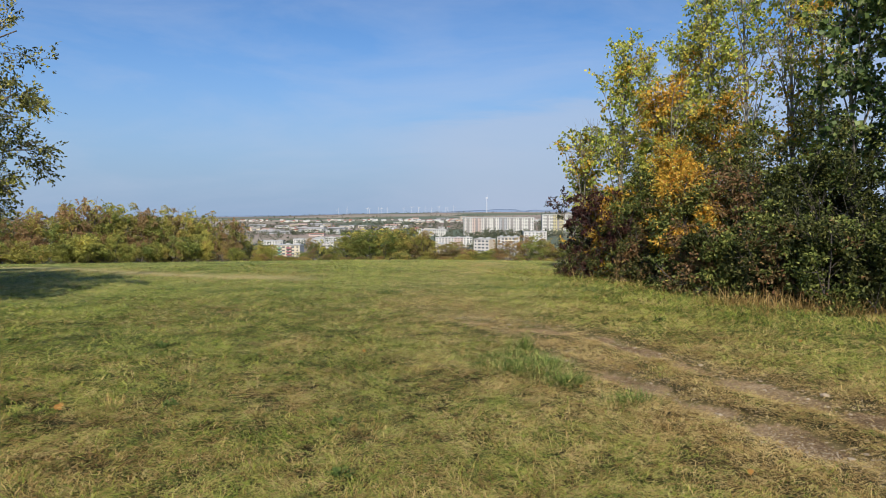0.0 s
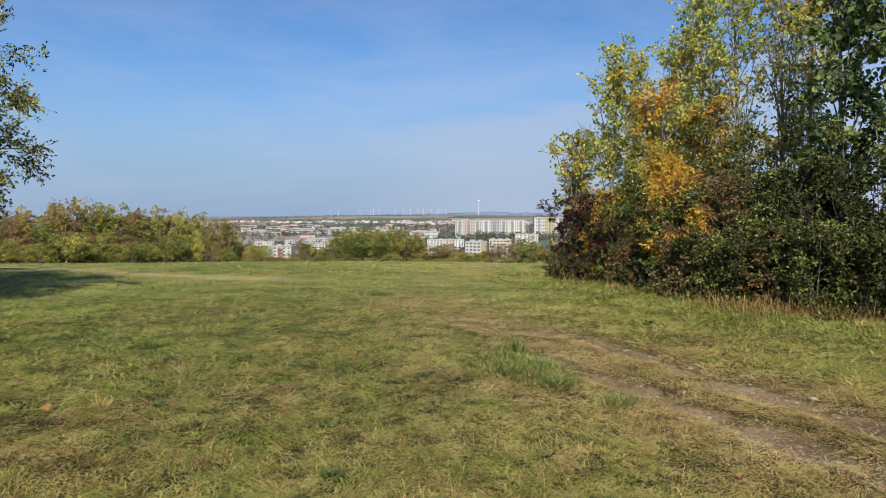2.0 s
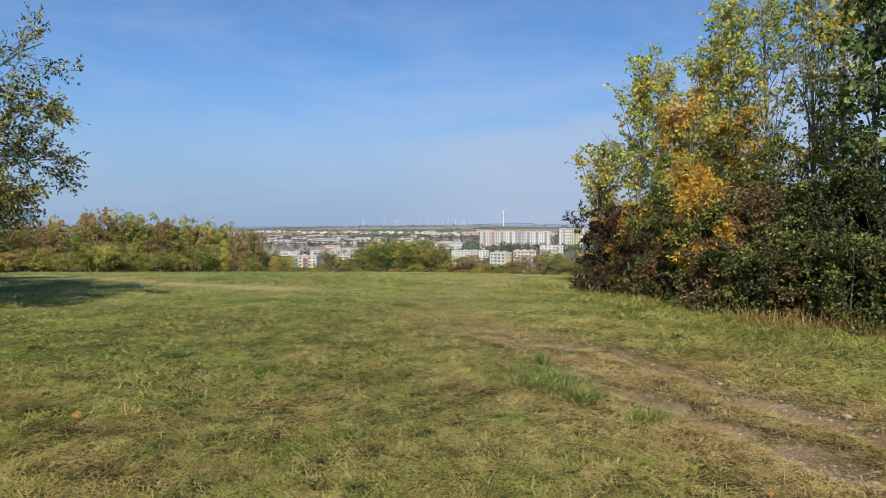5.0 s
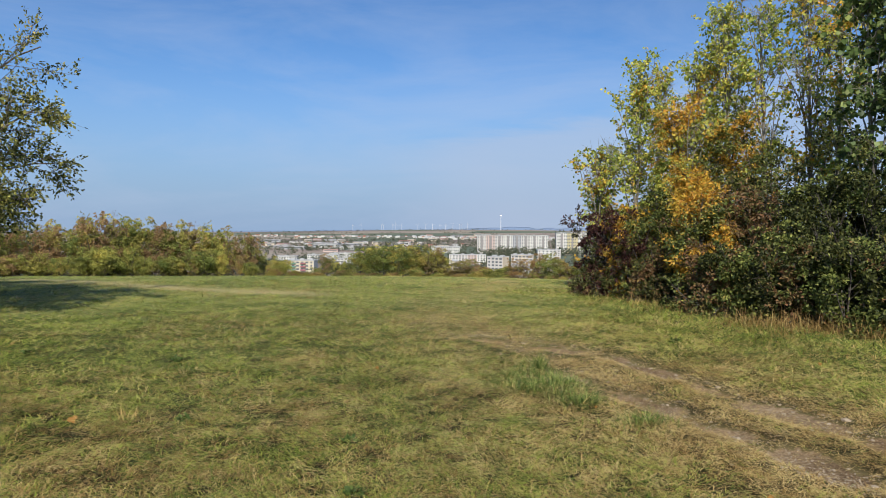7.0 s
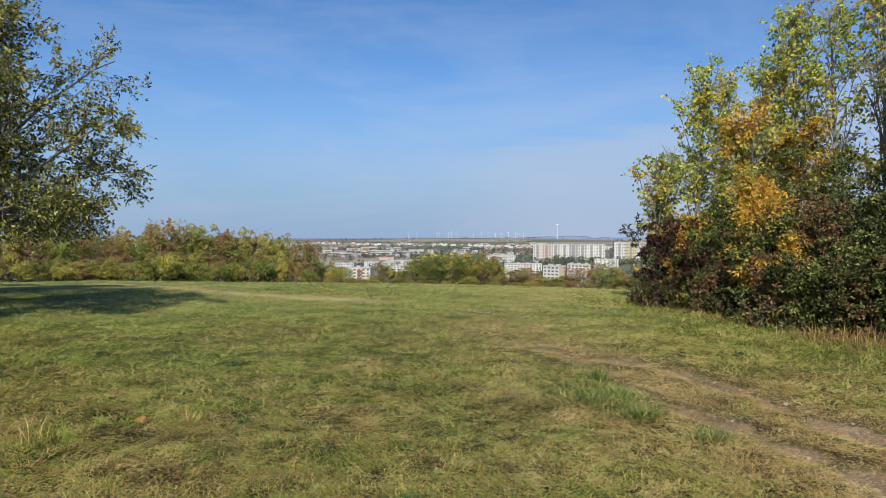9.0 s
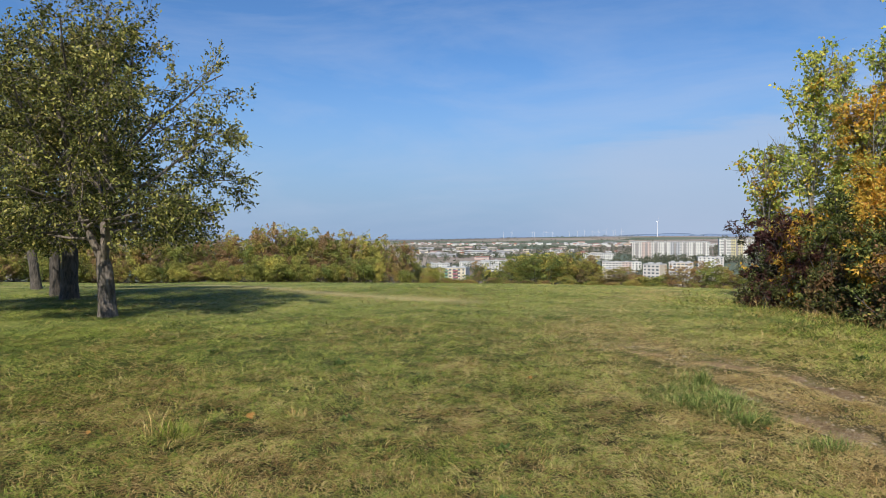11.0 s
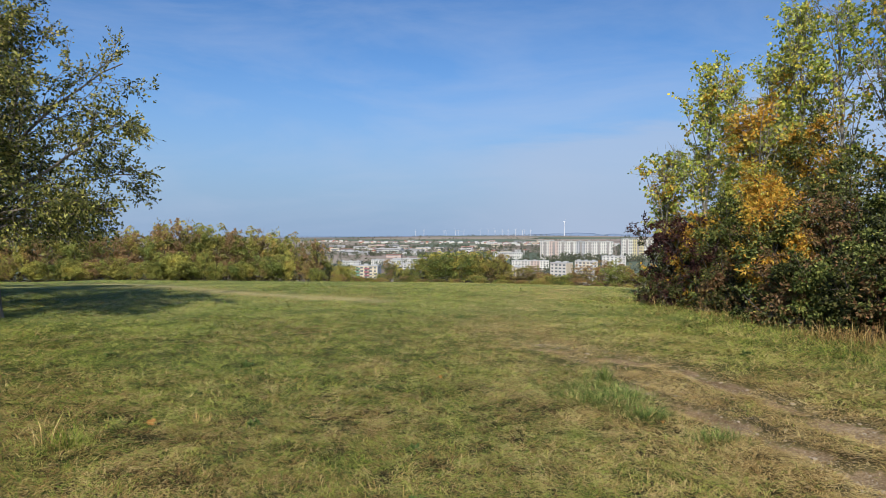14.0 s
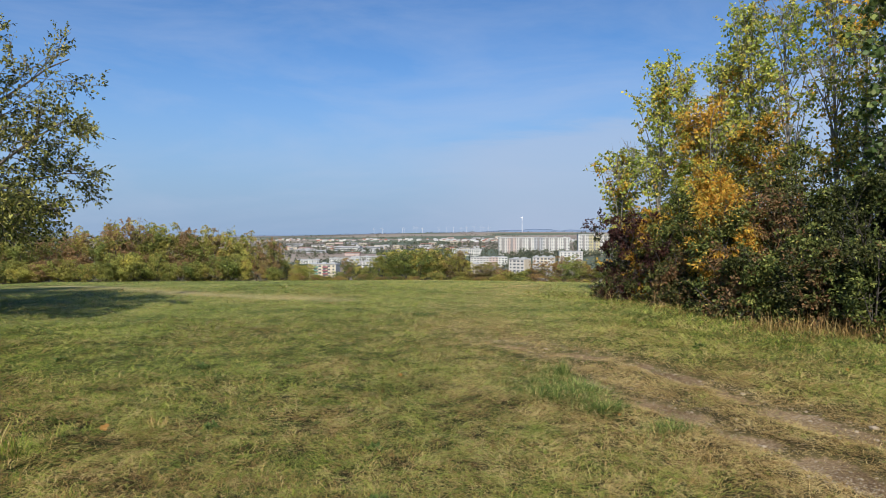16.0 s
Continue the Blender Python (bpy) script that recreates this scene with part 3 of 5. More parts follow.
        base = 0.034 * (rep(c_tall) - 0.3) * rng.random(n) * (1 - np.clip(bare * 2, 0, 1))
        for key, pick, mat in (("meadow_grass", keep & ~dry & ~rich, GRASS), ("lush_grass", keep & ~dry & rich, LUSH), ("dry_grass", keep & dry, STRAW)):
            sets[key].append(blades(key, x[pick], y[pick], long[pick], wide[pick], lean[pick], mat, rng, segs, way[pick], 0.012, tone[pick], base[pick]))
    for key, label in (("meadow_grass", "short matted green meadow grass lying in swirls"), ("lush_grass", "fresh darker green grass growing in clumps"), ("dry_grass", "straw-coloured dry grass blades among the turf")):
        for me in sets[key]:
            tagged(new(key, me), label, "grass", key, "stuff")
    # the same turf behind and under the eye, thinner
    x, y, r = scatter(20000, 0.2, 3.0, rng, 2, 0.0, 360.0)
    x2, y2, r2 = scatter(60000, 2.7, 11.0, rng, 1.5, 36.5, 308.5)
    x, y = np.concatenate([x, x2]), np.concatenate([y, y2])
    n = len(x)
    dry = rng.random(n) < 0.38
    for key, pick, mat, label in (("meadow_grass", ~dry, GRASS, "short matted green meadow grass lying in swirls"), ("dry_grass", dry, STRAW, "straw-coloured dry grass blades among the turf")):
        m = int(pick.sum())
        me = blades(key, x[pick], y[pick], rng.uniform(0.05, 0.14, m), rng.uniform(0.006, 0.012, m), np.clip(rng.normal(1.3, 0.2, m), 0.1, 1.5), mat, rng, 1, swath_way(x[pick], y[pick]) + rng.normal(0, 1.5, m), 0.03, rng.normal(0.62, 0.25, m))
        tagged(new(key, me), label, "grass", key, "stuff")
    # thin dry stalks standing out of the turf, in loose groups
    x, y, r = scatter(6500, 3.0, 18.0, rng, 1.3)
    keep = rng.random(len(x)) < np.clip(2.6 * (rough_field(x, y, 1.7, 51) - 0.52), 0.02, 0.6) * (1 - np.clip(worn_share(x, y) * 1.2, 0, 0.95))
    x, y, r = x[keep], y[keep], r[keep]
    n = len(x)
    me = blades("grass_stalks", x, y, rng.uniform(0.10, 0.24, n) * np.interp(r, [6, 14], [1.0, 0.6]), np.maximum(0.0028, r * 0.0004), np.abs(rng.normal(0.2, 0.2, n)), STRAW, rng, 2, None, 0.0, rng.uniform(0.3, 0.8, n) - np.interp(r, [6, 14], [0.0, 0.2]))
    tagged(new("grass_stalks", me), "thin upright straw stalks standing out of the turf", "grass", "grass stalks", "stuff")
    # uncut tall dry grass in front of the bushes
    n = 9000
    t = rng.random(n)
    pts = np.array(BUSH_LINE)
    q = t * (len(pts) - 1)
    i = np.minimum(q.astype(int), len(pts) - 2)
    base = pts[i] + (pts[i + 1] - pts[i]) * (q - i)[:, None]
    off = rng.normal(-0.15, 0.3, n)
    x, y = base[:, 0] + off * 0.85, base[:, 1] + off * 0.5
    heavy = 0.08 + 0.5 * (y < 10.6) * rough_field(x, y, 0.6, 44) * 2
    keep = rng.random(n) < heavy
    x, y = x[keep], y[keep]
    n = len(x)
    me = blades("tall_grass", x, y, rng.uniform(0.12, 0.42, n), rng.uniform(0.004, 0.007, n), np.abs(rng.normal(0.5, 0.4, n)), STRAW, rng)
    tagged(new("tall_grass", me), "tall straw-coloured uncut grass at the foot of the bushes", "grass", "tall grass", "stuff")


build_grass()


# ---- trees ----
def tubes_mesh(name, tubes, mat):
    """Tapered tubes (points, radii, sides) joined into one mesh."""
    V, F, n0 = [], [], 0
    for pts, rad, k in tubes:
        pts, rad = np.asarray(pts, float), np.asarray(rad, float)
        d = np.gradient(pts, axis=0)
        d /= np.linalg.norm(d, axis=1)[:, None] + 1e-9
        ref = np.array([0.31, 0.95, 0.05]) if abs(d[0][2]) > 0.7 else np.array([0.0, 0.1, 1.0])
        a = np.cross(d, ref)
        a /= np.linalg.norm(a, axis=1)[:, None] + 1e-9
        b = np.cross(d, a)
        th = np.arange(k) * 2 * np.pi / k
        ring = pts[:, None, :] + rad[:, None, None] * (np.cos(th)[None, :, None] * a[:, None, :] + np.sin(th)[None, :, None] * b[:, None, :])
        V.append(ring.reshape(-1, 3))
        m = len(pts)
        i, j = np.meshgrid(np.arange(m - 1), np.arange(k), indexing="ij")
        j2 = (j + 1) % k
        F.append(n0 + np.stack([i * k + j, i * k + j2, (i + 1) * k + j2, (i + 1) * k + j], -1).reshape(-1, 4))
        n0 += m * k
    me = flat_mesh(name, np.concatenate(V), np.concatenate(F), mat)
    me.polygons.foreach_set("use_smooth", [True] * len(me.polygons))
    return me


def leaves_mesh(name, pos, way, size, rng, mat, aspect=0.55, up_bias=0.5, hang=0.0, simple=False):
    """Folded pointed leaves at pos, stalk end first along way."""
    n = len(pos)
    d = way + rng.normal(0, 0.75, (n, 3))
    d[:, 2] -= hang
    d /= np.linalg.norm(d, axis=1)[:, None] + 1e-9
    up = rng.normal(0, 0.7, (n, 3)) + [0, 0, up_bias]
    s = np.cross(d, up)
    s /= np.linalg.norm(s, axis=1)[:, None] + 1e-9
    nrm = np.cross(s, d)
    L = (size * rng.uniform(0.6, 1.3, n))[:, None]
    W = L * aspect * 0.5
    base, tip = pos, pos + d * L
    mid = pos + d * L * 0.45 + nrm * L * 0.10
    if simple:
        v = np.stack([base - s * W * 0.9, base + s * W * 0.9, tip], 1).reshape(-1, 3)
        return flat_mesh(name, v, np.arange(3 * n).reshape(-1, 3), mat)
    v = np.stack([base, mid + s * W, tip, mid - s * W], 1).reshape(-1, 3)
    k = np.arange(n)[:, None] * 4
    return flat_mesh(name, v, np.concatenate([k + [0, 1, 2], k + [0, 2, 3]]), mat)


def curve_pts(start, way, length, steps, rng, wobble, rise):
    """A wandering polyline; rise lifts (or drops) its end."""
    p, d = np.array(start, float), np.array(way, float)
    out = [p.copy()]
    for _ in range(steps):
        d = d + rng.normal(0, wobble, 3) + [0, 0, rise]
        d /= np.linalg.norm(d)
        p = p + d * length / steps
        out.append(p.copy())
    return np.array(out)


def along(pts, s):
    q = s * (len(pts) - 1)
    i = min(int(q), len(pts) - 2)
    return pts[i] + (pts[i + 1] - pts[i]) * (q - i), (pts[i + 1] - pts[i]) / (np.linalg.norm(pts[i + 1] - pts[i]) + 1e-9)


def turned(way, angle, rng):
    """A direction at that angle (radians) to way, anywhere round it."""
    r = np.cross(way, rng.normal(0, 1, 3))
    r /= np.linalg.norm(r) + 1e-9
    return way * math.cos(angle) + r * math.sin(angle)


def grow(seed, height, radius, form, limbs, boughs, twigs, per_twig, trunk_r, clear=0.15, leaf_reach=0.35, bare=0.0, twig_wood=0.5, foot_room=False):
    """Skeleton of a tree: trunk, limb and twig tubes, and the places and ways of its leaves.
    form: spread (short trunk, round crown), column (upright poplar), cone, bush (many stems from the ground)."""
    rng = np.random.default_rng(seed)
    trunk, wood, lp, ld = [], [], [], []
    stems = []
    if form == "bush":
        for k in range(limbs):
            a = 2 * math.pi * (k + rng.random() * 0.7) / limbs
            tilt = rng.uniform(0.12, 1.0) if k % 3 else rng.uniform(1.0, 1.4)
            way = np.array([math.cos(a) * math.sin(tilt), math.sin(a) * math.sin(tilt), math.cos(tilt)])
            reach = 1 / max(1e-6, math.hypot(math.sin(tilt) / radius, math.cos(tilt) / height))
            pts = curve_pts((math.cos(a) * 0.12 * radius, math.sin(a) * 0.12 * radius, -0.05), way, reach * rng.uniform(0.8, 1.08), 6, rng, 0.12, 0.02 if tilt < 0.6 else -0.04)
            stems.append((pts, trunk_r * rng.uniform(0.35, 0.6), 0.12))
        trunk = [(p, np.linspace(r, r * 0.25, len(p)), 5) for p, r, _ in stems[: max(3, limbs // 3)]]
        wood = [(p, np.linspace(r, r * 0.25, len(p)), 4) for p, r, _ in stems[max(3, limbs // 3):]]
    elif form == "spread":
        th = height * clear
        pts = curve_pts((0, 0, -0.1), (rng.normal(0, 0.04), rng.normal(0, 0.04), 1), th + 0.1, 7, rng, 0.035, 0.02)
        flare = np.array([1.3, 1.1, 1.02, 0.97, 0.94, 0.92, 0.9, 0.74]) * trunk_r
        trunk = [(pts, flare, 12)]
        forks = []
        for k in range(3):
            a = 2.1 * k + rng.uniform(-0.3, 0.3)
            tilt = (0.12, 0.45, 0.6)[k]
            way = np.array([math.cos(a) * math.sin(tilt), math.sin(a) * math.sin(tilt), math.cos(tilt)])
            st = curve_pts(pts[-1] - np.array([0, 0, 0.06 + 0.05 * k]), way, (height - th) * (0.85, 0.6, 0.55)[k], 8, rng, 0.13, 0.05)
            forks.append(st)
            stems.append((st, trunk_r * 0.6, 0.4))
            wood.append((st, trunk_r * (0.62, 0.52, 0.48)[k] * np.linspace(1, 0.14, len(st)) ** 1.3, 9))
        for k in range(limbs):
            a = 2.4 * k + rng.uniform(-0.3, 0.3)
            tilt = (0.25, 0.6, 0.95, 1.3, 1.55)[k % 5]
            s = (0.75, 0.6, 0.45, 0.32, 0.25)[k % 5] + rng.uniform(-0.08, 0.08)
            start, _ = along(forks[k % 3], s)
            way = np.array([math.cos(a) * math.sin(tilt), math.sin(a) * math.sin(tilt), math.cos(tilt)])
            # as far as the round outline of the crown
            mid = np.array([0, 0, th + (height - th) * 0.36])
            axes = np.array([radius, radius, (height - th) * 0.66])
            o, w = (start - mid) / axes, way / axes
            qa, qb, qc = w @ w, 2 * o @ w, o @ o - 1
            reach = (-qb + math.sqrt(max(0.0, qb * qb - 4 * qa * qc))) / (2 * qa)
            if foot_room and tilt < 1.2:
                reach *= 1 + 0.14 * math.sin(2 * tilt) ** 2
            st = curve_pts(start, way, max(0.5, reach * rng.uniform(0.88, 1.08)), 7, rng, 0.10, -0.03 if tilt > 1 else 0.01)
            r1 = trunk_r * rng.uniform(0.16, 0.24)
            stems.append((st, r1, 0.2))
            wood.append((st, np.linspace(r1, 0.012, len(st)), 6))
    else:
        pts = curve_pts((0, 0, -0.1), (rng.normal(0, 0.015), rng.normal(0, 0.015), 1), height, 12, rng, 0.02, 0.05)
        trunk = [(pts, np.linspace(trunk_r, 0.012, len(pts)), 8)]
        stems.append((pts, trunk_r, 0.5))
        for k in range(limbs):
            u = clear + (0.96 - clear) * (k + rng.random()) / limbs
            p0, _ = along(pts, u)
            a = 2.4 * k + rng.normal(0, 0.3)
            rel = (u - clear) / (1 - clear)
            if form == "column":
                tilt = rng.uniform(0.28, 0.55) * (1 - 0.3 * rel)
                reach = radius / math.sin(tilt) * (0.4 + 1.25 * math.sin(math.pi * min(1, 0.3 + rel * 0.68))) * 0.5
                rise = 0.10
            else:
                tilt = rng.uniform(0.9, 1.35)
                reach = radius * (1 - rel * 0.8) * rng.uniform(0.8, 1.1)
                rise = 0.03
            way = np.array([math.cos(a) * math.sin(tilt), math.sin(a) * math.sin(tilt), math.cos(tilt)])
            st = curve_pts(p0, way, max(0.25, reach * rng.uniform(0.75, 1.15)), 6, rng, 0.09, rise)
            r1 = max(0.012, trunk_r * (1 - u) * 0.55)
            stems.append((st, r1, 0.25))
            wood.append((st, np.linspace(r1, 0.008, len(st)), 5))
    for st, r1, s0 in stems:
        total = np.linalg.norm(np.diff(st, axis=0), axis=1).sum()
        for _ in range(boughs):
            s = s0 + (1 - s0) * rng.random() ** 0.8
            p0, w0 = along(st, min(s, 0.995))
            ln = max(0.18, total * (0.42 * (1 - s) + 0.16)) * rng.uniform(0.6, 1.3)
            if form == "column":
                ln = min(ln, radius * 0.55)
            bg = curve_pts(p0, turned(w0, rng.uniform(0.5, 1.1), rng), ln, 4, rng, 0.16, 0.03 if form != "spread" else -0.05)
            if twig_wood > 0 or rng.random() < 0.4:
                wood.append((bg[::2], np.linspace(max(0.007, r1 * (1 - s) * 0.5), 0.005, 3), 3))
            naked = rng.random() < bare
            for _ in range(twigs):
                q, w1 = along(bg, rng.uniform(0.15 if form != "bush" else 0.4, 1.0))
                tl = leaf_reach * rng.uniform(0.5, 1.3)
                tw = curve_pts(q, turned(w1, rng.uniform(0.3, 1.0), rng), tl, 2, rng, 0.2, 0.0)
                if naked or rng.random() < twig_wood:
                    wood.append((tw[::2], np.array([0.005, 0.002]), 3))
                if naked:
                    continue
                m = rng.poisson(per_twig)
                t = rng.random(m)[:, None] ** 0.7
                lp.append(tw[0] * (1 - t) + tw[2] * t + rng.normal(0, 0.025, (m, 3)))
                ld.append(np.repeat((tw[2] - tw[0])[None] / tl, m, 0))
    lp, ld = np.concatenate(lp), np.concatenate(ld)
    ok = lp[:, 2] > 0.04
    return trunk, wood, lp[ok], ld[ok], rng


def tree(name, at, label, category, group, bark, leafmat, leaf_size, aspect=0.6, up_bias=0.5, hang=0.0, second=None, share=0.0, simple=False, layers=(), **g):
    lumps, foot = g.pop("lumps", 0), g.pop("foot", 0.0)
    trunk, wood, lp, ld, rng = grow(**g, foot_room=foot > 0)
    if lumps:
        p2, d2 = billow(rng, g["height"], g["radius"], lumps, *layers)
        lp, ld = np.concatenate([lp, p2]), np.concatenate([ld, d2])
    # bring the whole plant to its true height and spread
    wide = g["radius"] / np.quantile(np.hypot(lp[:, 0], lp[:, 1]), 0.96)
    sized = np.array([wide, wide, g["height"] / np.quantile(lp[:, 2], 0.997)])
    trunk, wood = [(p * sized, rad, k) for p, rad, k in trunk], [(p * sized, rad, k) for p, rad, k in wood]
    lp = lp * sized
    if foot:
        ok = lp[:, 2] > foot + rng.normal(0, 0.12, len(lp))
        lp, ld = lp[ok], ld[ok]
        wood = [w for w in wood if w[0][-1][2] > foot - 0.1]
    root = thing(name, at, label, category, group)
    part("trunk" if g["form"] != "bush" else "stem", tubes_mesh("trunk", trunk, bark), root)
    tagged(part("branchwork", tubes_mesh("branchwork", wood, bark), root), kind="stuff")
    if second is not None:
        # the second leaf colour holds whole sprays of the crown
        f = rough_field(lp[:, 0] + lp[:, 2] * 0.7 + 40, lp[:, 1] + lp[:, 2] * 0.9 + 40, 0.8, g["seed"])
        pick = f + rng.normal(0, 0.05, len(lp)) > np.quantile(f, 1 - share)
        part("turning_foliage", leaves_mesh("foliage", lp[pick], ld[pick], leaf_size, rng, second, aspect, up_bias, hang, simple), root)
        lp, ld = lp[~pick], ld[~pick]
    part("crown", leaves_mesh("crown", lp, ld, leaf_size, rng, leafmat, aspect, up_bias, hang, simple), root)
    return root


def billow(rng, height, radius, lumps, each=140, flat=1.15, size=(0.17, 0.36), reach=(0.55, 1.0)):
    """Leaf places on many overlapping sprays that make up a rounded, uneven crown."""
    lp, ld = [], []
    for k in range(lumps):
        u = rng.normal(0, 1, 3)
        u /= np.linalg.norm(u)
        f = rng.uniform(*reach)
        c = np.array([u[0] * radius * 0.74 * f, u[1] * radius * 0.74 * f, height * (0.47 + 0.40 * u[2] * f)])
        R = radius * rng.uniform(*size)
        w = rng.normal(0, 1, (each, 3)) + u * 0.5 + [0, 0, 0.25]
        w /= np.linalg.norm(w, axis=1)[:, None]
        p = c + w * R * rng.uniform(0.7, 1.12, each)[:, None] * [1, 1, flat]
        lp.append(p[p[:, 2] > 0.03])
        ld.append(w[p[:, 2] > 0.03])
    return np.concatenate(lp), np.concatenate(ld)


def on_land(x, y, turn=0.0, dz=0.0):
    return pose(x, y, float(land(x, y)) + dz, 0, 0, turn)


# orchard trees
APPLES = [
    (-9.47, 11.43, 41, 6.1, 2.62, 0.165, 0.20, 30, 18, 11, 11, "old fruit tree with forked grey trunk and thinning olive leaves"),
    (-13.5, 14.95, 42, 6.4, 2.9, 0.21, 0.23, 16, 18, 9, 11, "old fruit tree with a thick trunk painted dark as in shade, olive leaves"),
    (-15.2, 16.35, 43, 5.8, 2.7, 0.15, 0.25, 14, 17, 9, 11, "slender leaning fruit tree with olive-green leaves"),
    (-13.3, 9.7, 45, 5.9, 2.6, 0.17, 0.22, 14, 17, 9, 10, "old fruit tree with dense olive leaves beside the row"),
    (-20.2, 20.9, 44, 6.2, 3.0, 0.17, 0.28, 14, 17, 9, 11, "fruit tree with a straight trunk painted dark as in shade, in the row"),
]
# all but the first get dark bark: crown shade put into the trunk colour
for x, y, seed, h, rad, tr, clear, nl, nb, nt, pt, text in APPLES:
    tree("fruit_tree", on_land(x, y, seed * 37), text, "tree", "fruit trees in the meadow", BARK_GREY if seed == 41 else BARK_DARK, L_APPLE, 0.072 if seed == 41 else 0.105, 0.52, 0.2, 0.3, None, 0.0, seed != 41,
         seed=seed, height=h, radius=rad, form="spread", limbs=nl, boughs=nb, twigs=nt, per_twig=pt if seed == 41 else pt - 2, trunk_r=tr, clear=clear, leaf_reach=0.42, bare=0.05, foot=1.4)

# poplars behind the bushes
POPLARS = [
    (3.85, 18.5, 56, 3.8, 0.72, 0.045, L_POPLAR, L_GOLD, 0.22, 0.40, "small half-bare poplar with green and yellow leaves"),
    (4.65, 18.0, 51, 6.0, 0.66, 0.055, L_POPLAR, L_GOLD, 0.05, 0.14, "young poplar with green and yellow autumn leaves"),
    (5.38, 18.8, 58, 6.0, 0.50, 0.05, L_POPLAR, L_GOLD, 0.15, 0.60, "thin young poplar with mostly bare pale twigs"),
    (5.61, 16.5, 59, 4.6, 0.80, 0.05, L_GOLD, L_POPLAR, 0.55, 0.30, "young poplar with orange-yellow leaves"),
    (6.13, 17.2, 52, 6.1, 0.70, 0.06, L_POPLAR, L_GOLD, 0.12, 0.14, "young poplar with yellow-green leaves and pale upright stems"),
    (6.64, 16.8, 60, 6.95, 0.78, 0.065, L_POPLAR, L_GOLD, 0.10, 0.12, "tall young poplar with dense yellow-green crown"),
    (7.28, 16.2, 53, 7.2, 0.88, 0.07, L_POPLAR, L_GOLD, 0.22, 0.45, "tall young poplar with thinning yellow-green crown"),
    (8.35, 15.4, 61, 6.9, 0.75, 0.06, L_POPLAR, L_GOLD, 0.15, 0.20, "young poplar with yellow-green leaves in the thicket"),
    (7.9, 15.6, 54, 7.0, 0.80, 0.07, L_POPLAR, L_GOLD, 0.25, 0.35, "tall young poplar with pale stems and yellow-green leaves"),
    (7.9, 13.2, 57, 6.5, 0.85, 0.075, L_POPLAR_SHADED, None, 0.0, 0.0, "poplar with large green leaves, painted dark as in shade"),
    (8.7, 12.5, 55, 6.6, 1.0, 0.075, L_POPLAR_SHADED, None, 0.0, 0.0, "poplar with dense green leaves, painted dark as in shade"),
]
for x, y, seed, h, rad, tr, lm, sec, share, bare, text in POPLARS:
    dark = lm is L_POPLAR_SHADED
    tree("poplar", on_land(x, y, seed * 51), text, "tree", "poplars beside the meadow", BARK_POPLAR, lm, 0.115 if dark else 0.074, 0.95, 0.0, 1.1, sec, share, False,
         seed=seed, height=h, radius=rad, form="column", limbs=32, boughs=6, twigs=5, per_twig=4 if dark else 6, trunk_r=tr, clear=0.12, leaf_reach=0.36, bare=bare)

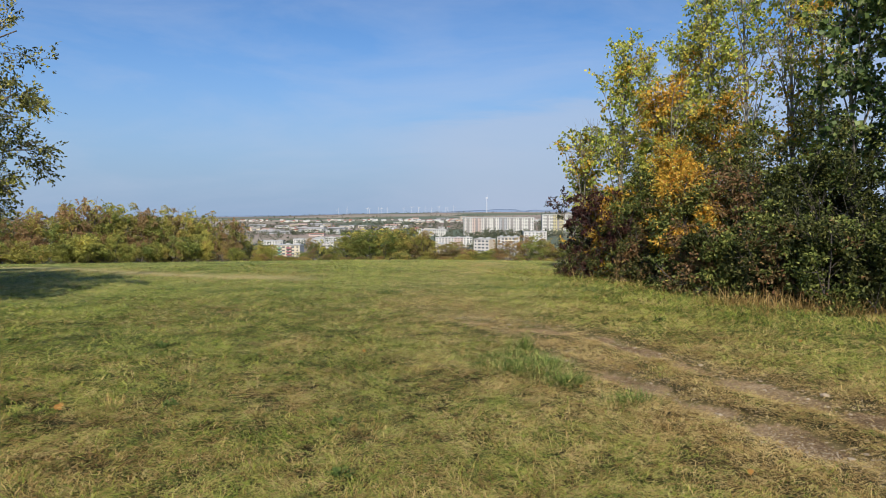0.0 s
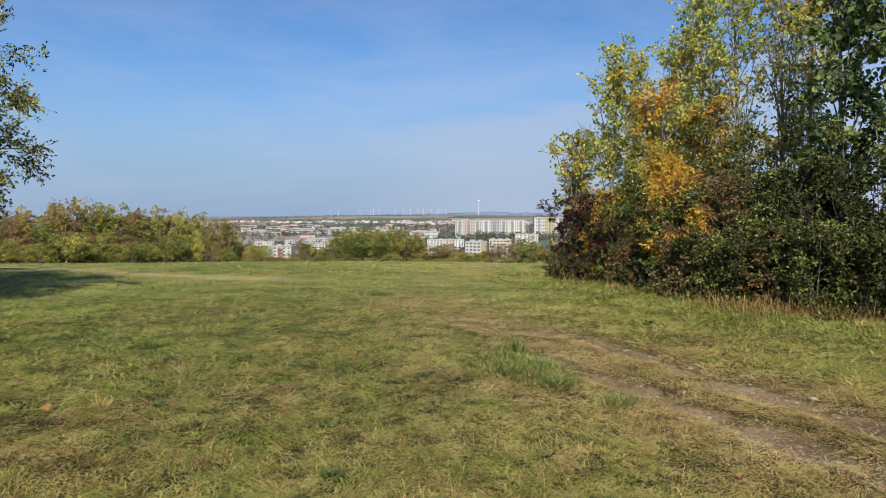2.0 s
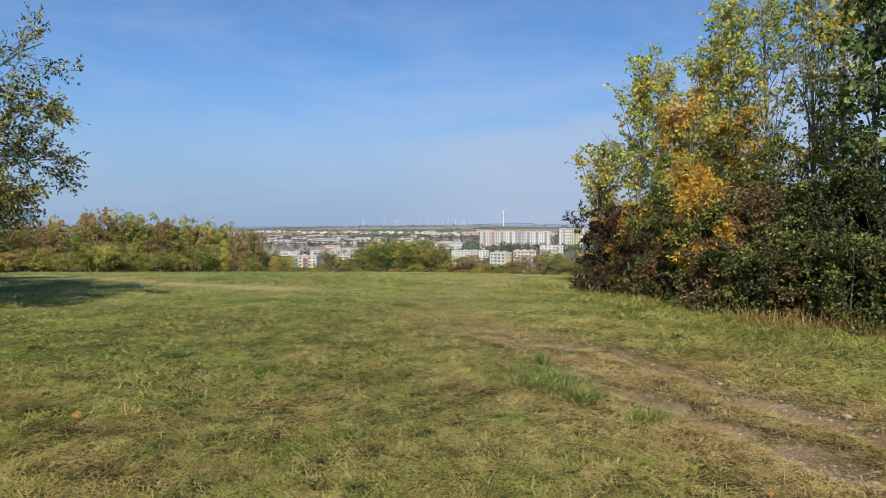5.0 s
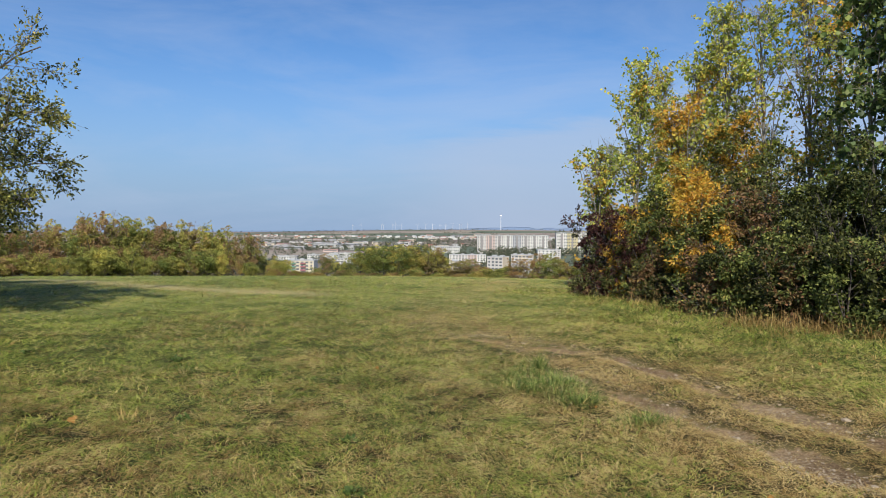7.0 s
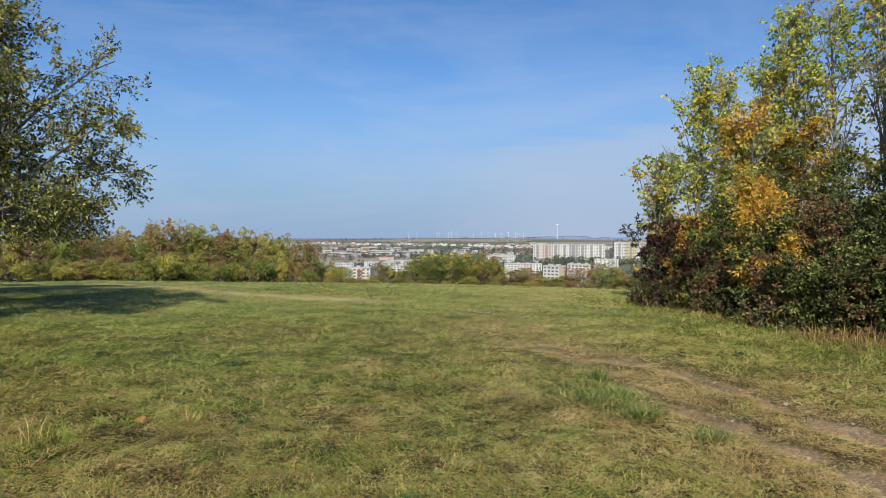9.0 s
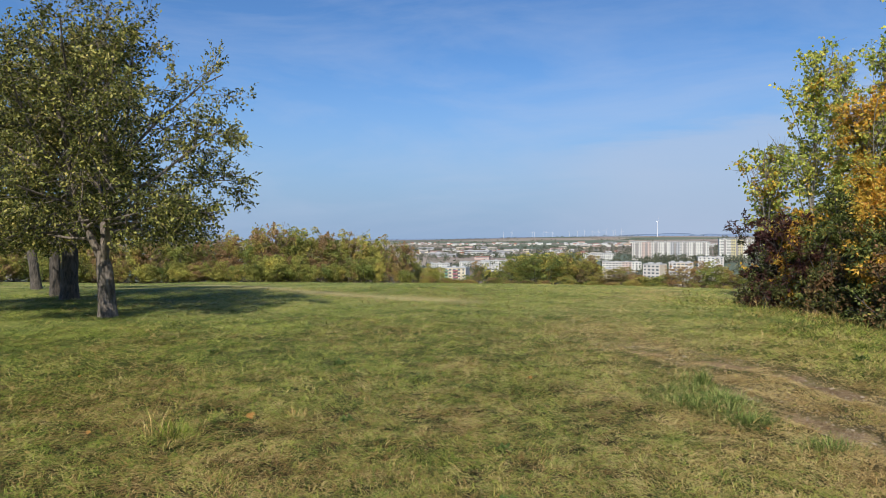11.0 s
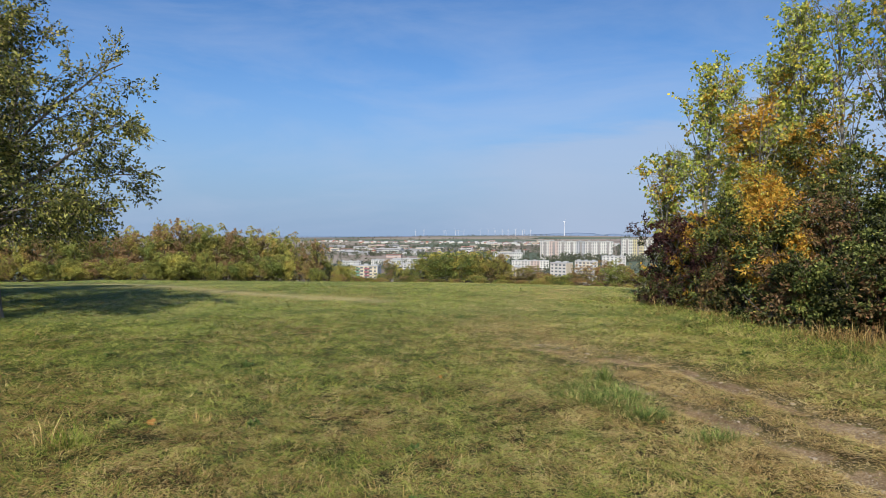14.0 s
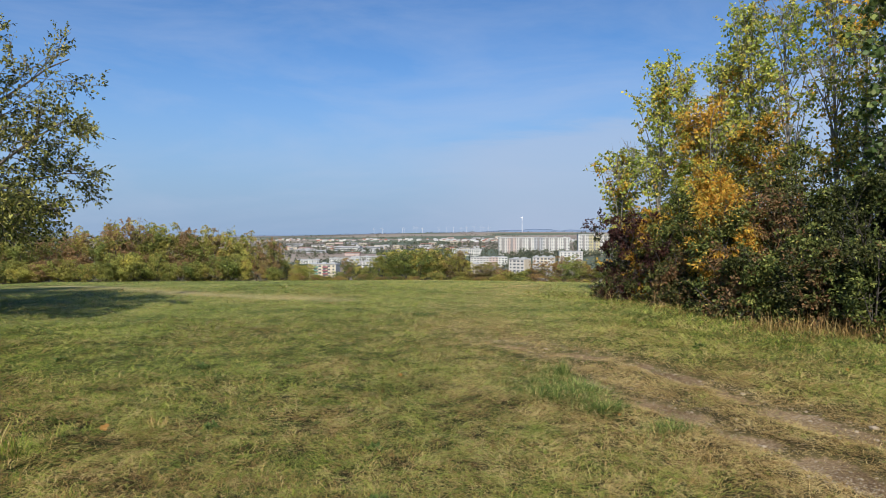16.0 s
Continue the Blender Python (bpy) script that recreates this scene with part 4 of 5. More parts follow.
# shrubs and small trees: x, y, height, radius, leaves, second leaves, share, form, text
SHRUBS = [
    (5.2, 16.6, 4.4, 0.8, L_POPLAR, L_GOLD, 0.45, "cone", "small tree with orange and yellow autumn leaves"),
    (6.3, 16.0, 4.2, 1.0, L_GREEN, L_GOLD, 0.35, "cone", "small tree with green leaves turning gold"),
    (3.4, 16.3, 2.0, 0.75, L_PURPLE, L_DEEP, 0.25, "bush", "dark red-leaved dogwood bush"),
    (3.85, 15.8, 1.95, 0.95, L_PURPLE, L_DEEP, 0.3, "bush", "dark red-brown dogwood bush"),
    (3.95, 16.2, 2.5, 0.72, L_GOLD, L_GREEN, 0.15, "bush", "field maple with bright orange leaves"),
    (4.6, 15.3, 2.5, 1.05, L_GREEN, L_DEEP, 0.3, "bush", "dense green hazel bush"),
    (5.0, 14.2, 1.9, 0.9, L_GREEN, L_BROWN, 0.3, "bush", "green bush with brown dry leaves"),
    (5.12, 15.2, 2.95, 0.80, L_GOLD, L_POPLAR, 0.35, "cone", "small maple with golden autumn leaves"),
    (5.55, 13.6, 2.35, 0.95, L_BROWN, L_GREEN, 0.45, "bush", "dogwood bush with russet brown leaves"),
    (6.25, 14.3, 3.0, 1.0, L_DEEP, L_GREEN, 0.4, "bush", "tall dark green bush"),
    (6.6, 13.1, 3.25, 1.15, L_DEEP, L_GREEN, 0.5, "bush", "tall dense dark green bush"),
    (7.3, 12.7, 3.1, 1.1, L_DEEP, L_GREEN, 0.45, "bush", "tall dark green dogwood bush"),
    (7.9, 11.9, 3.3, 1.15, L_DEEP, L_GREEN, 0.5, "bush", "tall green bush with drooping leaves"),
    (8.4, 10.9, 3.0, 1.1, L_DEEP, L_BROWN, 0.2, "bush", "tall dark green bush at the meadow edge"),
    (4.6, 12.5, 1.25, 0.75, L_BROWN, L_GREEN, 0.4, "bush", "low bush with brown and green leaves"),
    (4.95, 11.7, 1.5, 0.8, L_GREEN, L_BROWN, 0.2, "bush", "low green bush at the meadow edge"),
    (5.5, 11.1, 1.6, 0.9, L_GREEN, L_DEEP, 0.4, "bush", "green bush with bright leaf tips"),
    (6.0, 10.45, 1.35, 0.8, L_GREEN, L_BROWN, 0.25, "bush", "straggly green bush with bare twigs"),
    (6.5, 9.95, 1.5, 0.85, L_DEEP, L_GREEN, 0.35, "bush", "low dark green bush by the tall grass"),
    (7.1, 9.4, 1.5, 0.9, L_DEEP, L_GREEN, 0.3, "bush", "low green bush by the tall grass"),
    (4.75, 13.5, 2.3, 0.75, L_GOLD, L_GREEN, 0.3, "cone", "young maple with golden leaves at the meadow edge"),
    (5.2, 10.8, 1.25, 0.65, L_DEEP, L_BROWN, 0.25, "bush", "low dark bush with dry leaves at the meadow edge"),
    (5.75, 10.05, 1.3, 0.7, L_DEEP, L_GREEN, 0.35, "bush", "low dark green bush at the meadow edge"),
    (6.6, 9.5, 1.3, 0.75, L_DEEP, L_GREEN, 0.35, "bush", "low dark green bush at the meadow edge"),
    (4.65, 11.9, 1.1, 0.6, L_DEEP, L_BROWN, 0.3, "bush", "low dark bush with dry leaves at the meadow edge"),
    (4.25, 14.4, 1.2, 0.6, L_DEEP, L_BROWN, 0.3, "bush", "low dark bush with dry stems"),
    (6.9, 14.9, 3.3, 1.2, L_DEEP, L_GREEN, 0.3, "bush", "tall green bush in the thicket"),
    (8.3, 13.6, 3.4, 1.2, L_DEEP, L_GREEN, 0.3, "bush", "tall green bush in the thicket"),
    (5.2, 18.3, 2.6, 1.1, L_GREEN, L_DEEP, 0.4, "bush", "green bush below the poplars"),
]
for k, (x, y, h, r, lm, sec, share, form, text) in enumerate(SHRUBS):
    small = h < 2.0
    tree("shrub" if form == "bush" else "young_tree", on_land(x, y, k * 77), text, "bush" if form == "bush" else "tree", "thicket beside the meadow", BARK_DARK, lm,
         0.062 if small else 0.070, 0.6, 0.6, 0.4, sec, share, y > 13.4 or 'in the thicket' in text, seed=100 + k, height=h, radius=r, form=form,
         lumps=(30 if small else 46) if form == "bush" else 0, layers=(105, 0.40, (0.14, 0.32), (0.5, 1.3)),
         limbs=(15 if small else 21) if form == "bush" else 22, boughs=7, twigs=6 if form == "bush" else 9, per_twig=9, trunk_r=0.04, clear=0.1, leaf_reach=0.21, bare=0.06, twig_wood=0.3)

# hedge of small trees along the far edge of the meadow
HEDGE_KINDS = []
for k, (h, rad, lm, sec, share, form, bare) in enumerate([
        (4.8, 1.35, L_HEDGE, L_HEDGE_GREEN, 0.35, "bush", 0.15), (4.8, 1.3, L_HEDGE_RUST, L_HEDGE, 0.4, "spread", 0.5), (5.2, 1.6, L_HEDGE_GREEN, L_HEDGE, 0.4, "spread", 0.1),
        (4.5, 1.4, L_HEDGE, L_HEDGE_RUST, 0.4, "bush", 0.2), (2.2, 1.4, L_HEDGE_GREEN, L_HEDGE, 0.5, "bush", 0.1), (1.9, 1.3, L_HEDGE, L_HEDGE_RUST, 0.25, "bush", 0.2),
        (4.8, 1.5, L_HEDGE, L_HEDGE_GREEN, 0.5, "bush", 0.1), (4.4, 1.4, L_HEDGE_RUST, L_HEDGE, 0.25, "bush", 0.2), (4.6, 1.6, L_HEDGE_GREEN, L_HEDGE, 0.2, "bush", 0.1)]):
    thin = k == 1
    HEDGE_KINDS.append((dict(seed=300 + k, height=h, radius=rad, form=form, limbs=14, boughs=6 if thin else 3, twigs=4 if thin else 2, per_twig=7 if thin else 5, trunk_r=0.09, lumps=20 if thin else 70, layers=(58, 0.8, (0.12, 0.24), (0.4, 1.2)),
                             clear=0.16 if form != "bush" else 0.1, leaf_reach=0.4, bare=bare, twig_wood=0.2 if thin else 0.0), lm, sec, share))
HEDGE_TEXT = ["tall hedge bush with yellow-green autumn leaves", "hedge tree with rusty brown thinning leaves", "round green hedge tree", "tall hedge bush in yellow and rust",
              "low green hedge bush at the meadow edge", "low yellowing hedge bush", "tall olive hedge bush", "round rusty orange hedge bush", "round yellow-green hedge bush"]
hedge_first = {}


def hedge_tree(kind, x, y, turn, scale, spread=0.0):
    """One of the kinds, scaled to its height; spread: the least scale of its width."""
    g, lm, sec, share = HEDGE_KINDS[kind]
    g = dict(g)
    layers = g.pop("layers")
    at = on_land(x, y, turn) @ Matrix.Diagonal((max(scale, spread), max(scale, spread), scale, 1))
    if kind not in hedge_first:
        hedge_first[kind] = tree("hedge_tree" if kind in (1, 2) else "hedge_bush", on_land(x, y, turn), HEDGE_TEXT[kind], "tree" if kind in (1, 2) else "bush", "hedge along the meadow", BARK_GREY if kind == 1 else BARK_DARK, lm,
                                 0.135, 0.85, 0.3, 0.3, sec, share, True, layers, **g)
        hedge_first[kind].matrix_basis = at
        return
    ob = copy_thing(hedge_first[kind], at)
    ob.matrix_basis = at


hr = np.random.default_rng(9)
az = -51.0
while az < -16.6:
    # the back row is taller, bushes stand before it
    top = float(np.interp(az, [-51, -36, -32, -29.3, -27.8, -27.1, -26, -23.3, -22.2, -19.8, -18.5, -17.2], [4.3, 4.2, 4.1, 4.4, 5.0, 5.3, 4.95, 4.55, 4.8, 4.4, 4.3, 3.8]))
    for dist, kinds in ((64.5, (0, 2, 6, 1, 1)), (62.3, (0, 7, 3, 6, 1, 7)), (60.2, (4, 5, 4, 8, 3))):
        a = math.radians(az + hr.normal(0, 0.3))
        d = dist + hr.normal(0, 0.5)
        kind = int(hr.choice(kinds))
        tall = top * (hr.uniform(0.97, 1.08) if dist > 64 else hr.uniform(0.8, 1.0) if dist > 61 else hr.uniform(0.3, 0.52))
        hedge_tree(kind, d * math.sin(a), d * math.cos(a), hr.uniform(0, 360), tall / HEDGE_KINDS[kind][0]["height"])
    az += 1.0
# bushes and trees below the crest: azimuth, slope of the sight line to the top, kind
BELOW = [(-16.2, -0.0321, 8), (-15.6, -0.0423, 0), (-14.8, -0.0448, 6), (-14.2, -0.0512, 4), (-13.2, -0.0673, 4), (-12.3, -0.0684, 5), (-11.5, -0.0614, 8), (-10.7, -0.0424, 3), (-10.0, -0.0449, 0), (-9.1, -0.0555, 4),
         (-7.9, -0.0339, 2), (-7.4, -0.032, 6), (-6.8, -0.0308, 8), (-6.2, -0.031, 8), (-5.6, -0.0325, 0), (-5.0, -0.031, 8), (-4.5, -0.0301, 8), (-3.9, -0.03, 6), (-3.3, -0.0286, 2), (-2.8, -0.030, 0), (-2.3, -0.0318, 0), (-1.7, -0.034, 3), (-1.2, -0.0367, 0),
         (-0.3, -0.0661, 5), (0.5, -0.053, 7), (1.2, -0.0498, 7), (2.2, -0.0612, 5), (3.2, -0.0636, 4), (4.2, -0.0611, 4), (4.9, -0.048, 1), (5.7, -0.0496, 1), (6.8, -0.0414, 3), (7.7, -0.0397, 6), (8.5, -0.0461, 3), (9.3, -0.0557, 7), (10.4, -0.05, 6), (11.5, -0.05, 2)]
for k, (a, slope, kind) in enumerate(BELOW):
    d = 66.0 + 1.2 * math.sin(k * 2.3)
    x, y = d * math.sin(radians(a)), d * math.cos(radians(a))
    hedge_tree(kind, x, y, a * 53, (1.55 + slope * d - float(land(x, y))) / HEDGE_KINDS[kind][0]["height"], 0.9 if a > -9 else 0.5)
# low scrub along the crest
az = -16.5
while az < 11.0:
    d = 62.5 + hr.normal(0, 0.5)
    kind = int(hr.choice((4, 5, 5)))
    hedge_tree(kind, d * math.sin(radians(az)), d * math.cos(radians(az)), hr.uniform(0, 360), hr.uniform(0.18, 0.42), 0.55)
    az += hr.uniform(0.9, 2.2)


# ---- the town in the plain ----
def window_mesh(w, h):
    return box_mesh("window", (-w / 2, w / 2, -0.06, 0.25, -h / 2, h / 2), GLASS)


WIN = window_mesh(2.3, 1.35)
WIN_S = window_mesh(1.5, 1.3)


def apartment_block(at, length, depth, floors, mats, label, balconies=(), end_mat=None, storey=2.8):
    """A slab block of precast panels: sections with windows, a flat roof with stair heads, balcony columns."""
    root = thing("apartment_block", at, label, "apartment building", "blocks in the town")
    n = len(mats)
    sl = length / n
    H = floors * storey + 1.2
    for k, mt in enumerate(mats):
        x0 = -length / 2 + k * sl
        step = 0.0 if k % 2 == 0 else 0.25
        sec = part("section", box_mesh("section", (x0, x0 + sl, -step, depth, -6, H), mt), root)
        cols = max(2, int(sl / 3.4))
        for f in range(floors):
            for c in range(cols):
                x = x0 + sl * (c + 0.5) / cols
                part("window", WIN if (c + k) % 3 else WIN_S, sec, "", pose(x, -step - 0.03, 1.2 + f * storey + 1.3))
    bm = bmesh.new()
    add_box(bm, -length / 2 - 0.3, length / 2 + 0.3, -0.5, depth + 0.3, H, H + 0.5)
    for k in range(n):
        x = -length / 2 + (k + 0.5) * sl
        add_box(bm, x - 1.6, x + 1.6, depth * 0.45, depth * 0.75, H + 0.5, H + 1.6)
    part("roof", bm_mesh("roof", bm, ROOF_PALE), root)
    for x, mt in balconies:
        for f in range(floors):
            bm = bmesh.new()
            add_box(bm, x - 2.2, x + 2.2, -1.5, -0.27, 1.2 + f * storey + 0.05, 1.2 + f * storey + 1.1)
            part("balcony", bm_mesh("balcony", bm, mt), root)
    if floors > 8:
        # recessed stair and loggia strips
        for k in range(n):
            x = -length / 2 + (k + 0.5) * sl
            part("loggia_strip", box_mesh("loggia_strip", (x - 1.7, x + 1.7, -0.42, 0.0, 1.5, H - 1.2), LOGGIA), root)
    if end_mat is not None:
        part("end_wall", box_mesh("end_wall", (length / 2 + 0.004, length / 2 + 0.4, -0.3, depth, -6, H), end_mat), root)
    return root


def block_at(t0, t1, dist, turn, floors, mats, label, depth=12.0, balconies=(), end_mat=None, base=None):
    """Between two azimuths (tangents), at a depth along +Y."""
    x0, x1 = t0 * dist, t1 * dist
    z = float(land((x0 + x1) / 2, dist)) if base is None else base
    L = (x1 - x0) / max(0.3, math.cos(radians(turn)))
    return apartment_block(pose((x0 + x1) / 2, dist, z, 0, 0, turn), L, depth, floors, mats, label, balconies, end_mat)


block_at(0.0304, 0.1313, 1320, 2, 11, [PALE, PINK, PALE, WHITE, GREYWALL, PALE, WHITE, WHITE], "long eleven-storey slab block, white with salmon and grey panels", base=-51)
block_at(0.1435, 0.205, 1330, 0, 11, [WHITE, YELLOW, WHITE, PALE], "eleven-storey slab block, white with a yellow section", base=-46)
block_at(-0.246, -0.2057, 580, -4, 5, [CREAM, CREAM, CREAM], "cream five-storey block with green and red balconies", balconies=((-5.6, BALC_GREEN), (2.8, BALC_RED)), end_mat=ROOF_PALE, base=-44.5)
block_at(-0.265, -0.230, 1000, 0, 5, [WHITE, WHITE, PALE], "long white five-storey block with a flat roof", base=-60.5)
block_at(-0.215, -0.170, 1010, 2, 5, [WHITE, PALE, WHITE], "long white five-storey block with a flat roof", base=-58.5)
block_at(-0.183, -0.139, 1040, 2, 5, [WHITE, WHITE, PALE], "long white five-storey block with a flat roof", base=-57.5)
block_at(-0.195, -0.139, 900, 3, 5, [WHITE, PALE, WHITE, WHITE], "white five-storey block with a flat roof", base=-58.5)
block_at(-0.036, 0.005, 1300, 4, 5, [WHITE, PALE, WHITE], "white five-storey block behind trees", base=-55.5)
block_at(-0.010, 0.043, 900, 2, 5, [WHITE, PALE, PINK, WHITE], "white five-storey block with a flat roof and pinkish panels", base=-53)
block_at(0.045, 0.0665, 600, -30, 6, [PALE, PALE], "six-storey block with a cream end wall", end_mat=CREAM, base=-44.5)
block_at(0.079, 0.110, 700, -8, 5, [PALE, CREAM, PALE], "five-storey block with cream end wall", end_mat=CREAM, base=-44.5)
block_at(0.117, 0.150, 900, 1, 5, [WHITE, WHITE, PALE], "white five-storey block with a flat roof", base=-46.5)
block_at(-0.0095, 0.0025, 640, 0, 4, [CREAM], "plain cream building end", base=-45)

# houses, halls and sheds

def house_first(w, d, h, rise, wall, roof, at, label):
    root = thing("house", at, label, "house", "houses in the town")
    part("wall", box_mesh("wall", (-w / 2, w / 2, -d / 2, d / 2, -3, h), wall), root)
    v = [(-w / 2 - .4, -d / 2 - .5, h), (w / 2 + .4, -d / 2 - .5, h), (w / 2 + .4, d / 2 + .5, h), (-w / 2 - .4, d / 2 + .5, h), (-w / 2 - .4, 0, h + rise), (w / 2 + .4, 0, h + rise)]
    bm = bmesh.new()
    vs = [bm.verts.new(p) for p in v]
    for f in ((0, 1, 5, 4), (2, 3, 4, 5), (3, 0, 4), (1, 2, 5), (3, 2, 1, 0)):
        bm.faces.new([vs[i] for i in f])
    part("roof", bm_mesh("roof", bm, roof), root)
    for x in (-w * 0.28, 0.0, w * 0.28):
        part("window", WIN_S, root, "", pose(x, -d / 2 - 0.03, h * 0.55))
    return root


def hall_first(w, d, h, wall, roof, at, label):
    root = thing("hall", at, label, "hall", "halls in the town")
    part("wall", box_mesh("wall", (-w / 2, w / 2, -d / 2, d / 2, -4, h), wall), root)
    bm = bmesh.new()
    add_box(bm, -w / 2 - 0.5, w / 2 + 0.5, -d / 2 - 0.5, d / 2 + 0.5, h, h + 0.9)
    part("roof", bm_mesh("roof", bm, roof), root)
    part("window_band", box_mesh("window_band", (-w * 0.42, w * 0.42, -d / 2 - 0.08, -d / 2 + 0.1, h * 0.55, h * 0.8), GLASS), root)
    return root


tr_ = np.random.default_rng(77)


def town_place(t0, t1, d0, d1, s=0.8):
    d = tr_.uniform(d0, d1)
    x = tr_.uniform(t0, t1) * d
    return pose(x, d, float(land(x, d)), 0, 0, tr_.uniform(-25, 25)) @ Matrix.Scale(s, 4)


house_kinds = [(11, 9, 6.5, 4, WHITE, ROOF_RED, "white house with a red gable roof"), (12, 9, 5.5, 4, PALE, ROOF_GREY, "pale house with a grey gable roof"),
               (14, 10, 7.5, 4.5, CREAM, ROOF_RED, "cream house with a red gable roof"), (22, 11, 8.5, 3, WHITE, ROOF_PALE, "long white house with a pale roof")]
firsts = [house_first(*k[:6], town_place(-0.27, 0.16, 1700, 2600), k[6]) for k in house_kinds]
for t0, t1, d0, d1, count in ((-0.30, 0.02, 2600, 3000, 85), (-0.30, 0.17, 1450, 1950, 60), (-0.02, 0.2, 2400, 2900, 46)):
    for _ in range(count):
        copy_thing(firsts[int(tr_.choice(4, p=[0.3, 0.2, 0.15, 0.35]))], town_place(t0, t1, d0, d1))
hall_kinds = [(60, 30, 9, WHITE, ROOF_PALE, "long white industrial hall with a flat roof"), (45, 25, 8, PINK, ROOF_RED, "low salmon hall with a red roof"), (38, 20, 12, CREAM, ROOF_PALE, "cream public building with a flat roof"),
              (80, 30, 10, GREYWALL, ROOF_PALE, "wide grey warehouse with a pale roof")]
hfirst = [hall_first(*k[:5], town_place(-0.26, 0.05, 1500, 2300), k[5]) for k in hall_kinds]
for t0, t1, d0, d1, count in ((-0.30, 0.03, 1250, 2300, 22), (-0.05, 0.2, 2300, 3300, 14)):
    for _ in range(count):
        copy_thing(hfirst[int(tr_.integers(4))], town_place(t0, t1, d0, d1))


def far_woods():
    """Belts of trees among the fields and houses, each tree a cluster of leafy sprays."""
    rng = np.random.default_rng(5)
    P, S = [], []
    for t0, t1, d0, d1, count, h in ((-0.30, 0.2, 620, 1250, 420, 9), (0.02, 0.19, 1180, 1290, 150, 12), (-0.32, 0.2, 1350, 2400, 1700, 8), (-0.32, 0.24, 2400, 3900, 420, 8), (-0.35, 0.3, 3900, 4900, 260, 9)):
        k = count // 5
        cx, cd = rng.uniform(t0, t1, k), rng.uniform(d0, d1, k)
        for a, d in zip(cx, cd):
            for _ in range(5):
                dd = d + rng.normal(0, 8)
                x = a * d + rng.normal(0, 40)
                P.append((x, dd, float(land(x, dd))))
                S.append(h * rng.uniform(0.55, 1.25))
    P, S = np.array(P), np.array(S)
    n, m = len(P), 34
    u = rng.normal(0, 1, (n, m, 3))
    u /= np.linalg.norm(u, axis=2)[:, :, None]
    rad = rng.uniform(0.35, 1.0, (n, m, 1)) ** 0.5
    c = P[:, None, :] + u * rad * (S[:, None, None] * np.array([0.42, 0.42, 0.46])) + np.stack([np.zeros(n), np.zeros(n), S * 0.52], -1)[:, None, :]
    c = c.reshape(-1, 3)
    sz = np.repeat(S, m) * 0.22
    d1 = rng.normal(0, 1, c.shape)
    d2 = rng.normal(0, 1, c.shape)
    v = np.stack([c, c + d1 * sz[:, None] * 0.6, c + d2 * sz[:, None] * 0.6], 1).reshape(-1, 3)
    tagged(new("far_woods", flat_mesh("far_woods", v, np.arange(len(v)).reshape(-1, 3), L_FAR_HAZE)), "dark green tree belts, greyed with painted haze, between houses and fields of the plain", "trees", "far woods", "stuff")


far_woods()

# hills beyond the plain; their blue is distance haze put into the colour
def hazy_hills():
    a = np.radians(np.arange(-70, 60, 0.4))
    top = -50 + 12 * rough_field(a * 40, a * 0, 3.0, 31) + 42 * np.clip((np.degrees(a) + 2) / 10, 0, 1) * rough_field(a * 40, a * 0, 1.2, 32)
    top = top + 12 * np.clip((np.degrees(a) + 10) / 8, 0, 1)
    rings = [(4700, np.full(len(a), -60.0)), (4900, top - 6), (4940, top), (4960, np.full(len(a), -60.0))]
    v = np.concatenate([np.stack([r * np.sin(a), r * np.cos(a), z], -1) for r, z in rings])
    n = len(a)
    q = [(k * n + i, k * n + i + 1, (k + 1) * n + i + 1, (k + 1) * n + i) for k in range(3) for i in range(n - 1)]
    tagged(new("backdrop", flat_mesh("backdrop", v, np.array(q), HILLS_HAZE)), "low hills on the horizon beyond the plain, painted haze blue", "hills", "", "structure")


hazy_hills()


# wind turbines on the ridge
def turbine(at, tower, blade, spin):
    root = thing("wind_turbine", at, "white three-bladed wind turbine on the far ridge", "wind turbine", "wind farm")
    bm = bmesh.new()
    bmesh.ops.create_cone(bm, segments=12, radius1=tower * 0.022, radius2=tower * 0.013, depth=tower + 4, matrix=Matrix.Translation((0, 0, tower / 2 - 2)))
    part("tower", bm_mesh("tower", bm, TURBINE, True), root)
    s = tower / 60
    part("nacelle", box_mesh("nacelle", (-1.4 * s, 1.4 * s, -2.2 * s, 4.5 * s, tower - 1.2 * s, tower + 1.6 * s), TURBINE), root)
    bm = bmesh.new()
    bmesh.ops.create_cone(bm, segments=10, radius1=1.4 * s, radius2=0.4 * s, depth=2.2 * s, matrix=Matrix.Translation((0, -3.2 * s, tower)) @ Matrix.Rotation(radians(90), 4, "X"))
    part("hub", bm_mesh("hub", bm, TURBINE, True), root)
    for k in range(3):
        bm = bmesh.new()
        prof = [(0.0, 0.6), (0.15, 1.0), (0.5, 0.7), (1.0, 0.2)]
        ring = []
        for u, w in prof:
            ring.append([bm.verts.new((dx * w * s, dy * 0.3 * w * s, u * blade)) for dx, dy in ((-1, 0), (0, -1), (1, 0), (0, 1))])
        for a, b in zip(ring[:-1], ring[1:]):
            for i in range(4):
                bm.faces.new((a[i], a[(i + 1) % 4], b[(i + 1) % 4], b[i]))
        part("blade", bm_mesh("blade", bm, TURBINE, True), root, "", Matrix.Translation((0, -3.4 * s, tower)) @ Matrix.Rotation(radians(spin + 120 * k), 4, "Y"))
    return root


